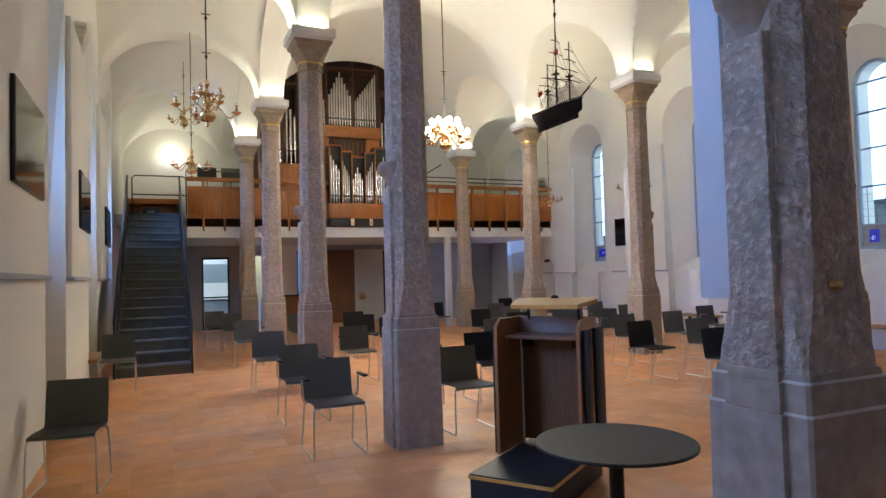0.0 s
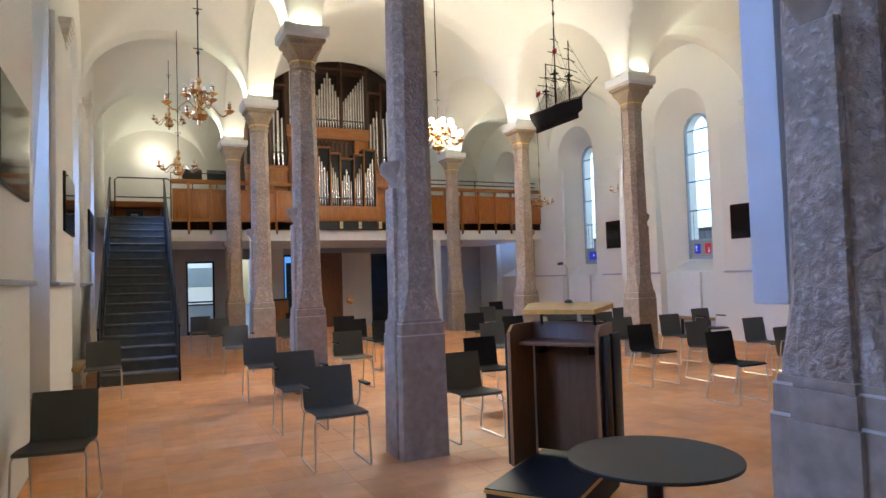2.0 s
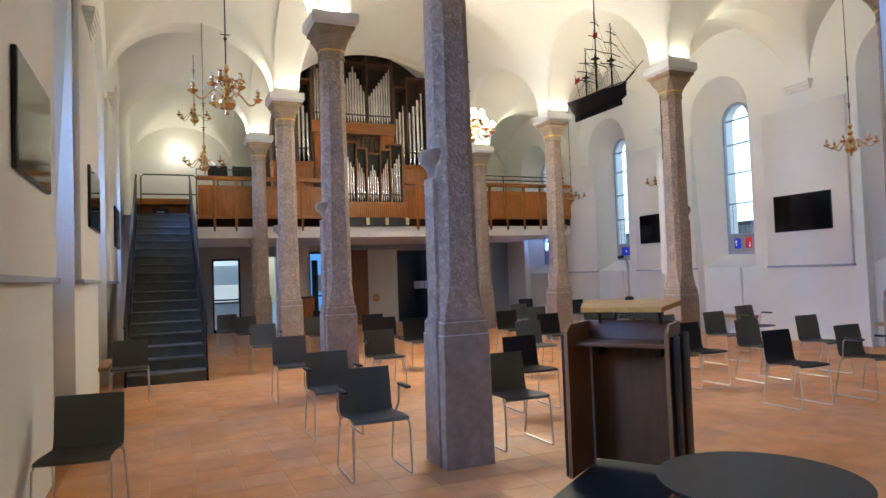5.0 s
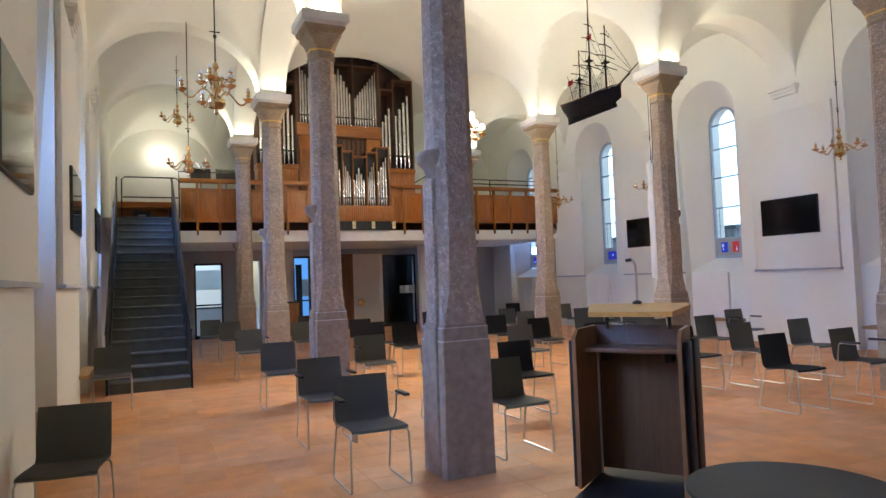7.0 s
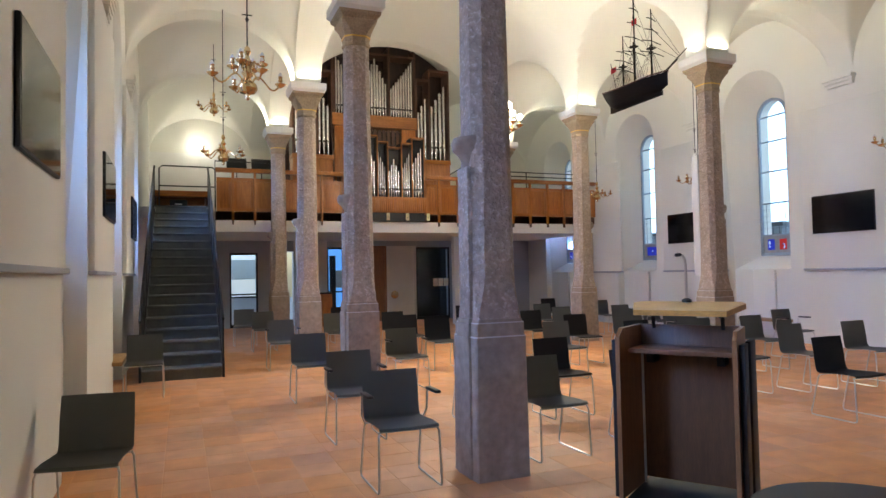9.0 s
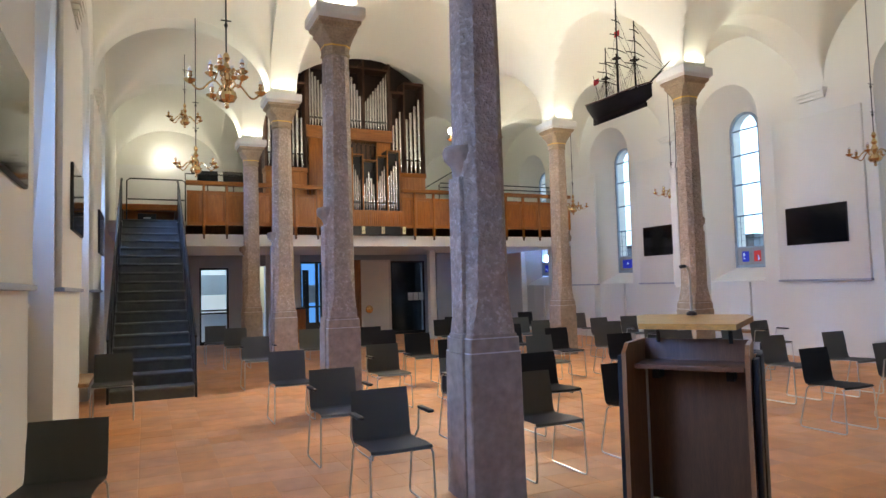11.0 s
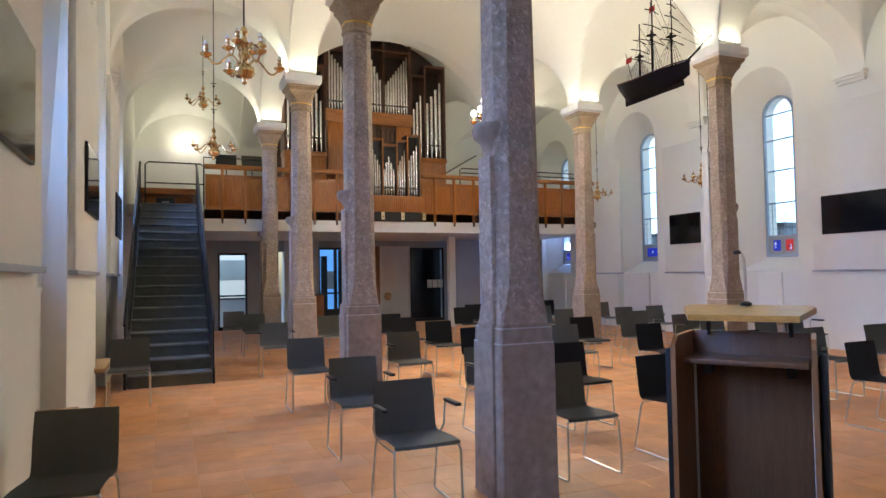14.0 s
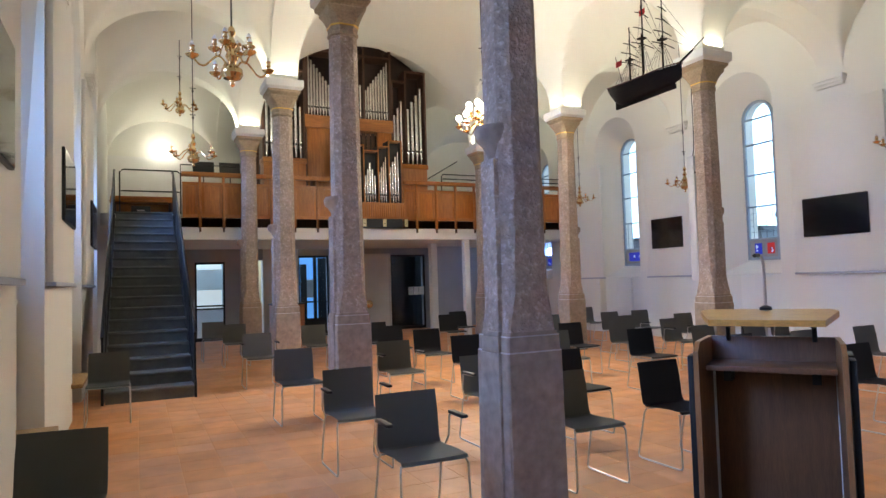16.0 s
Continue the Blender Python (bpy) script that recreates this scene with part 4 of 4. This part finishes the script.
def ship():
    s = thing("model_ship", "black-hulled three-masted model ship hung from the vault", "model ship", at=(5.1, 8.0, 3.62))
    # runs towards -y: stern at 0, stem at -1.25
    L, bm = 1.12, bmesh.new()
    prev = None
    N = 14
    for i in range(N + 1):
        q = i / N
        y = -L * q
        half = 0.135 * (1 - max(0, (q - 0.55) / 0.45) ** 2.2) * (0.72 + 0.28 * min(1, q / 0.25))
        sheer = 0.21 + 0.035 * (1 - q / 0.4 if q < 0.4 else 0) + 0.02 * max(0, (q - 0.5) / 0.5) ** 2
        keel = 0.02 * q + 0.05 * max(0, (q - 0.85) / 0.15) + 0.15 * max(0, 1 - q / 0.1)
        ring = []
        for k in range(9):
            a = -1 + k / 4
            e = abs(a)
            ring.append(bm.verts.new((half * math.copysign(min(1, e ** 0.55), a) if e else 0, y, keel + (sheer - keel) * e ** 1.6)))
        if prev:
            for k in range(8):
                bm.faces.new((prev[k], prev[k + 1], ring[k + 1], ring[k]))
            bm.faces.new((prev[0], ring[0], ring[8], prev[8]))
        else:
            bm.faces.new(ring)
        prev = ring
    bm.faces.new(prev[::-1])
    part("hull", bm, HULL, s)
    part("keel", boxm(-0.012, -L + 0.1, -0.02, 0.012, -0.1, 0.03), HULL, s)
    part("rudder", boxm(-0.01, -0.11, -0.02, 0.01, -0.04, 0.17), HULL, s)
    bm = bmesh.new()
    box(bm, -0.07, 0.0, 0.17, 0.07, 0.012, 0.24)
    part("stern_board", bm, PAPER, s, "pale carved stern board")
    bm = bmesh.new()
    for sx in (-1, 1):
        tube(bm, [(sx * 0.10, 0.0, 0.25), (sx * 0.137, -0.33, 0.22), (sx * 0.137, -0.6, 0.215), (sx * 0.10, -0.95, 0.227), (sx * 0.02, -1.11, 0.237)], 0.008, 6)
    part("gunwale", bm, HULLRED, s)
    bm = bmesh.new()
    tube(bm, [(0, -L + 0.1, 0.21), (0, -L - 0.16, 0.32)], 0.012, 6)
    tube(bm, [(0, -L - 0.1, 0.305), (0, -L - 0.32, 0.40)], 0.006, 6)
    part("bowsprit", bm, HULL, s)
    masts = [(-0.31, 0.72, 3), (-0.53, 1.14, 4), (-0.85, 0.86, 4)]
    for y, h, n in masts:
        bm = bmesh.new()
        tube(bm, [(0, y, 0.2), (0, y, 0.2 + h * 0.5)], 0.011, 8)
        tube(bm, [(0, y - 0.012, 0.2 + h * 0.42), (0, y - 0.012, 0.2 + h)], 0.007, 6)
        m = part("mast", bm, HULL, s)
        for k in range(n):
            z = 0.2 + h * (0.38 + 0.16 * k)
            w = 0.2 - 0.035 * k
            bm = bmesh.new()
            tube(bm, [(-w, y - 0.05, z - 0.01), (0, y - 0.02, z + 0.005), (w, y + 0.02, z - 0.01)], 0.006, 6)
            part("yard", bm, HULL, m)
        part("top", boxm(-0.04, y - 0.04, 0.2 + h * 0.44, 0.04, y + 0.04, 0.2 + h * 0.455), HULL, m)
        bm = bmesh.new()
        for sx in (-1, 1):
            for d in (-0.06, 0.0, 0.06, 0.12):
                tube(bm, [(sx * 0.13, y + d, 0.24), (0, y, 0.2 + h * 0.45)], 0.0022, 4)
            tube(bm, [(sx * 0.04, y + 0.02, 0.2 + h * 0.45), (0, y, 0.2 + h * 0.8)], 0.0022, 4)
            for q in (0.25, 0.5, 0.75):
                tube(bm, [(sx * 0.13 * (1 - q), y - 0.06 * (1 - q), 0.3 + (h * 0.45 - 0.1) * q), (sx * 0.13 * (1 - q), y + 0.12 * (1 - q), 0.3 + (h * 0.45 - 0.1) * q)], 0.0018, 4)
        tagged(part("shrouds", bm, ROPE, m), kind="stuff")
    bm = bmesh.new()
    for (y, h, _), (y2, h2) in zip(masts, ((-0.53, 0.4), (-0.85, 0.4), (-1.32, 0.15))):
        for q in (0.5, 0.75, 0.98):
            tube(bm, [(0, y, 0.2 + h * q), (0, y2, 0.25 + h2 * 0.8 * q)], 0.0022, 4)
    tagged(part("stays", bm, ROPE, s), kind="stuff")
    for y, z, w in ((-0.17, 0.52, 0.09), (-0.60, 1.0, 0.08)):
        bm = bmesh.new()
        g = [[bm.verts.new((0.015 * math.sin(5 * i / 4), y + w * i / 4, z - 0.03 * i / 4 + 0.07 * j)) for j in range(2)] for i in range(5)]
        for i in range(4):
            bm.faces.new((g[i][0], g[i + 1][0], g[i + 1][1], g[i][1]))
        f = part("flag", bm, RED, s, "small red and white flag")
    bm = bmesh.new()
    tube(bm, [(0, -0.16, 0.3), (0, -0.06, 0.64)], 0.004, 5)
    part("flag_staff", bm, HULL, s)
    bm = bmesh.new()
    tube(bm, [(0, -0.55, 0.3), (0, -0.55, 4.32)], 0.007, 6)
    for z in (1.55, 1.75):
        lathe([(0.008, z - 0.04), (0.022, z), (0.008, z + 0.04)], 8, bm, (0, -0.55, 0))
    part("hanging_rod", bm, IRON, s)
    s.matrix_world = pose(5.1, 8.03, 3.61, 0, 0, 0)
    return s


ship()

# ---- round table and lectern ----
tb = thing("round_table", "round black pedestal table", "table", at=(1.93, 2.42, 0))
part("tabletop", lathe([(0.366, 0.718), (0.378, 0.722), (0.380, 0.733), (0.377, 0.737)], 64), BLACKTOP, tb)
part("pedestal", lathe([(0.035, 0.02), (0.035, 0.70), (0.09, 0.705), (0.09, 0.715)], 20), IRON, tb)
part("foot", lathe([(0.24, 0.0), (0.24, 0.008), (0.05, 0.022)], 40), IRON, tb)


def lectern():
    l = thing("lectern", "walnut lectern with a pale desk and black side panels", "lectern")
    # own axes: x to the speaker's right, y away from the speaker
    W, D, H, B = 0.31, 0.46, 1.21, 0.23
    part("back_panel", boxm(-W + 0.02, D - 0.02, B + 0.035, W - 0.02, D, H, bevel=0.002), WALNUT, l)
    for sx in (-1, 1):
        bm = bmesh.new()
        prof = [(0.05, B), (D, B), (D, H), (0.11, H), (0.05, H - 0.045)]
        splay = lambda y: W + 0.018 * (D - y) / D
        a = [bm.verts.new((sx * splay(y), y, z)) for y, z in prof]
        b = [bm.verts.new((sx * (splay(y) - 0.022), y, z)) for y, z in prof]
        bm.faces.new(a)
        bm.faces.new(b[::-1])
        for i in range(5):
            bm.faces.new((a[i], a[(i + 1) % 5], b[(i + 1) % 5], b[i]))
        part("side_panel", bm, WINGWOOD, l, "warm oak side panel")
        e0, e1 = sorted((sx * (W + 0.017), sx * (W - 0.007)))
        part("edge_band", boxm(e0, 0.046, B, e1, 0.0495, H - 0.046), WINGWOOD, l, "oak edge band")
        part("steel_edge", boxm(min(sx * (W - 0.022), sx * (W - (0.034 if sx < 0 else 0.027))), D - 0.034, B, max(sx * (W - 0.022), sx * (W - (0.034 if sx < 0 else 0.027))), D - 0.022, H - 0.15), WHITE, l, "bright pale metal strip")
        a0, a1 = sorted((sx * (W + 0.022), sx * (W + 0.05)))
        part("outer_panel", boxm(a0, 0.08, B, a1, 0.20, H - 0.07, bevel=0.003), BLACKTOP, l, "black laminate outer panel")
        part("outer_panel", boxm(a0, 0.29, B, a1, D + 0.02, H - 0.07, bevel=0.003), BLACKTOP, l, "black laminate outer panel")
        b0, b1 = sorted((sx * (W + 0.001), sx * (W + 0.03)))
        part("wood_strip", boxm(b0, 0.205, B, b1, 0.285, H - 0.09), PALEWOOD, l)
        for zz in (0.45, 0.95):
            b0, b1 = sorted((sx * W, sx * (W + 0.022)))
            part("spacer", boxm(b0, 0.34, zz, b1, 0.38, zz + 0.04), IRON, l)
        bm = bmesh.new()
        tube(bm, [(sx * 0.2, D - 0.05, H - 0.02), (sx * 0.2, D - 0.06, H + 0.05), (sx * 0.17, D - 0.12, H + 0.09)], 0.012, 8)
        part("bracket", bm, IRON, l)
    part("shelf", boxm(-W + 0.024, 0.16, 1.06, W - 0.024, D - 0.022, 1.085, bevel=0.002), WALNUT, l)
    for sx in (-0.2, 0.2):
        part("shelf_bracket", boxm(sx - 0.02, 0.3, 0.99, sx + 0.02, D - 0.022, 1.058), IRON, l)
    bm = bmesh.new()
    prof = [(-0.275, 0.10), (0.250, 0.10), (0.315, 0.36), (0.28, 0.42), (-0.31, 0.42), (-0.345, 0.36)]
    a = [bm.verts.new((x, y + 0.14, 1.277 + (y - 0.1) * 0.12)) for x, y in prof]
    b = [bm.verts.new((x, y + 0.14, 1.309 + (y - 0.1) * 0.12)) for x, y in prof]
    bm.faces.new(a[::-1])
    bm.faces.new(b)
    for i in range(6):
        bm.faces.new((a[i], a[(i + 1) % 6], b[(i + 1) % 6], b[i]))
    part("desk", bm, PALEWOOD, l, "pale honey-coloured wooden desk top")
    part("platform", boxm(-0.29, -0.44, 0.02, 0.29, 0.56, B - 0.035, bevel=0.004), BLACKTOP, l)
    part("platform_edge", boxm(-0.30, -0.45, B - 0.034, 0.30, 0.57, B - 0.012), PALEWOOD, l)
    part("platform_top", boxm(-0.295, -0.445, B - 0.012, 0.295, 0.565, B - 0.002), BLACKTOP, l)
    part("platform_foot", boxm(-0.25, -0.4, 0, 0.25, 0.5, 0.02), IRON, l)
    bm = bmesh.new()
    tube(bm, [(-0.02, 0.50, 1.34), (-0.02, 0.50, 1.57), (-0.022, 0.495, 1.605), (-0.03, 0.48, 1.63), (-0.04, 0.455, 1.638)], 0.008, 8)
    part("microphone_neck", bm, CHROME, l)
    part("microphone_base", lathe([(0.03, 1.345), (0.03, 1.36), (0.012, 1.37)], 14, at=(-0.02, 0.50, 0)), IRON, l)
    bm = bmesh.new()
    tube(bm, [(-0.04, 0.455, 1.638), (-0.055, 0.415, 1.635)], 0.011, 8)
    part("microphone_head", bm, IRON, l)
    mid = Vector((2.35, 3.835))
    l.matrix_world = pose(mid.x, mid.y, 0, 0, 0, math.degrees(math.atan2(-0.51, 0.36)))
    return l


lectern()

# ---- chairs ----


def chair(shell, arms, colour):
    c = thing("chair", colour + " moulded chair with " + ("armrests and " if arms else "") + "a chromed sled frame", "chair", group="church chairs")
    W = 0.225
    # seat faces -y, backrest at y = 0
    bm = bmesh.new()
    prof = [(-0.44, 0.435), (-0.42, 0.452), (-0.30, 0.455), (-0.12, 0.445), (-0.05, 0.445)]
    rows = []
    for y, z in prof:
        rows.append([bm.verts.new((x, y, z + 0.006 * (abs(x) / W) ** 2)) for x in (-W, -W * 0.6, 0, W * 0.6, W)])
    for r0, r1 in zip(rows, rows[1:]):
        for k in range(4):
            bm.faces.new((r0[k], r0[k + 1], r1[k + 1], r1[k]))
    bmesh.ops.solidify(bm, geom=bm.faces[:], thickness=0.012)
    part("seat", bm, shell, c)
    bm = bmesh.new()
    prof = [(-0.05, 0.443), (-0.02, 0.455), (-0.004, 0.48), (0.005, 0.53), (0.02, 0.66), (0.045, 0.80)]
    rows = []
    for y, z in prof:
        rows.append([bm.verts.new((x * (1 if z < 0.79 else 0.985), y + 0.012 * (1 - (abs(x) / W) ** 2), z)) for x in (-W, -W * 0.6, 0, W * 0.6, W)])
    for r0, r1 in zip(rows, rows[1:]):
        for k in range(4):
            bm.faces.new((r0[k], r0[k + 1], r1[k + 1], r1[k]))
    bmesh.ops.solidify(bm, geom=bm.faces[:], thickness=0.012)
    part("backrest", bm, shell, c)
    for sx in (-1, 1):
        x = sx * (W + 0.004)
        bm = bmesh.new()
        tube(bm, [(x * 0.96, -0.41, 0.432), (x, -0.425, 0.40), (x * 1.03, -0.44, 0.04), (x * 1.03, -0.43, 0.015), (x * 1.03, -0.40, 0.0085), (x * 1.03, 0.02, 0.0085), (x * 1.03, 0.05, 0.015), (x * 1.03, 0.055, 0.04), (x, -0.03, 0.40), (x * 0.96, -0.05, 0.432)], 0.0075, 8)
        part("sled_runner", bm, CHROME, c)
        if arms:
            xa = sx * (W + 0.035)
            bm = bmesh.new()
            tube(bm, [(x, -0.06, 0.42), (xa, -0.08, 0.50), (xa, -0.10, 0.64), (xa, -0.13, 0.655), (xa, -0.30, 0.655)], 0.0075, 8)
            a = part("arm", bm, CHROME, c)
            part("arm_pad", boxm(xa - 0.022, -0.34, 0.658, xa + 0.022, -0.12, 0.68, bevel=0.006), BLACK, a, "black plastic arm pad")
    for y in (-0.40, -0.06):
        bm = bmesh.new()
        tube(bm, [(-W * 0.96, y, 0.430), (W * 0.96, y, 0.430)], 0.007, 8)
        part("cross_bar", bm, CHROME, c)
    return c


# position of the backrest, kind (g grey, a grey with arms, b black), small turn
CHAIRS = [
    (1.37, 5.86, "a", 0), (1.39, 7.30, "a", 0), (1.37, 9.41, "g", 0), (2.66, 9.51, "a", 0), (3.79, 11.04, "b", 0),
    (1.42, 12.30, "a", 0), (1.18, 16.5, "g", 0), (1.45, 15.2, "g", 0), (-0.60, 10.60, "g", 0), (-0.66, 5.80, "g", -8),
    (2.77, 6.02, "g", 0), (3.69, 7.29, "b", 0), (6.09, 10.45, "b", 0), (6.05, 11.9, "b", 0), (7.5, 13.94, "g", 0),
    (7.14, 12.55, "g", 0), (9.46, 14.46, "g", 0), (8.5, 12.4, "g", 0), (9.08, 16.3, "b", 0), (8.07, 8.58, "g", 0),
    (9.60, 9.35, "a", 0), (7.20, 7.15, "g", 0), (6.20, 5.85, "b", 0), (8.25, 7.05, "g", 0), (7.25, 5.75, "a", 0),
    (3.80, 6.05, "b", 0), (6.05, 8.78, "b", 0), (7.80, 10.0, "a", 0), (7.86, 11.2, "a", 0), (6.98, 10.31, "g", 0),
    (7.05, 8.6, "g", 0), (9.0, 10.9, "g", 0), (9.3, 12.4, "g", 0), (3.74, 13.34, "b", 0), (3.62, 12.2, "b", 0),
    (5.85, 14.57, "b", 0), (6.6, 15.6, "b", 0), (2.64, 13.6, "g", 0), (3.3, 16.0, "b", 0), (3.74, 9.60, "b", 0), (2.80, 7.45, "a", 0),
    (6.27, 7.30, "b", 0), (5.0, 9.3, "g", 0),
]
protos = {}
for x, y, k, turn in CHAIRS:
    if k not in protos:
        protos[k] = chair(BLACK if k == "b" else GREY, k == "a", "black" if k == "b" else "dark grey")
        protos[k].matrix_world = pose(x, y, 0, 0, 0, turn)
    else:
        copy_thing(protos[k], pose(x, y, 0, 0, 0, turn))

# ---- floor tiles ----
TS, TG = 0.33, 0.004
fl = bpy.data.objects["floor"]
rng = random.Random(4)


def tile_verts(x, y, dz):
    h = TS / 2 - TG / 2
    b = 0.004
    return [(x - h, y - h, -0.02), (x + h, y - h, -0.02), (x + h, y + h, -0.02), (x - h, y + h, -0.02),
            (x - h, y - h, dz - 0.0015), (x + h, y - h, dz - 0.0015), (x + h, y + h, dz - 0.0015), (x - h, y + h, dz - 0.0015),
            (x - h + b, y - h + b, dz), (x + h - b, y - h + b, dz), (x + h - b, y + h - b, dz), (x - h + b, y + h - b, dz)]


TF = [(0, 1, 5, 4), (1, 2, 6, 5), (2, 3, 7, 6), (3, 0, 4, 7), (4, 5, 9, 8), (5, 6, 10, 9), (6, 7, 11, 10), (7, 4, 8, 11), (8, 9, 10, 11)]
tile_me = bpy.data.meshes.new("tile")
tile_me.from_pydata(tile_verts(0, 0, 0), [], TF)
tile_me.materials.append(TILE)
vs, fs = [], []
nx, ny = int((WR - WL + 0.6) / TS) + 1, int((YB - YE + 0.25) / TS) + 1
near = 0
for j in range(ny):
    for i in range(nx):
        x, y = -1.27 + (i + 0.5) * TS, -6.80 + (j + 0.5) * TS
        dz = rng.uniform(-0.0007, 0.0)
        if 4.0 < y < 8.2 and -0.9 < x < 6.2 and near < 300:
            near += 1
            t = new("tile", tile_me)
            t.location = (x, y, dz)
            t.parent = fl
            continue
        k = len(vs)
        vs += tile_verts(x, y, dz)
        fs += [tuple(q + k for q in f) for f in TF]
far_me = bpy.data.meshes.new("far_tiles")
far_me.from_pydata(vs, [], fs)
far_me.materials.append(TILE2)
far = new("far_tiles", far_me)
far.parent = fl
tagged(far, kind="stuff")
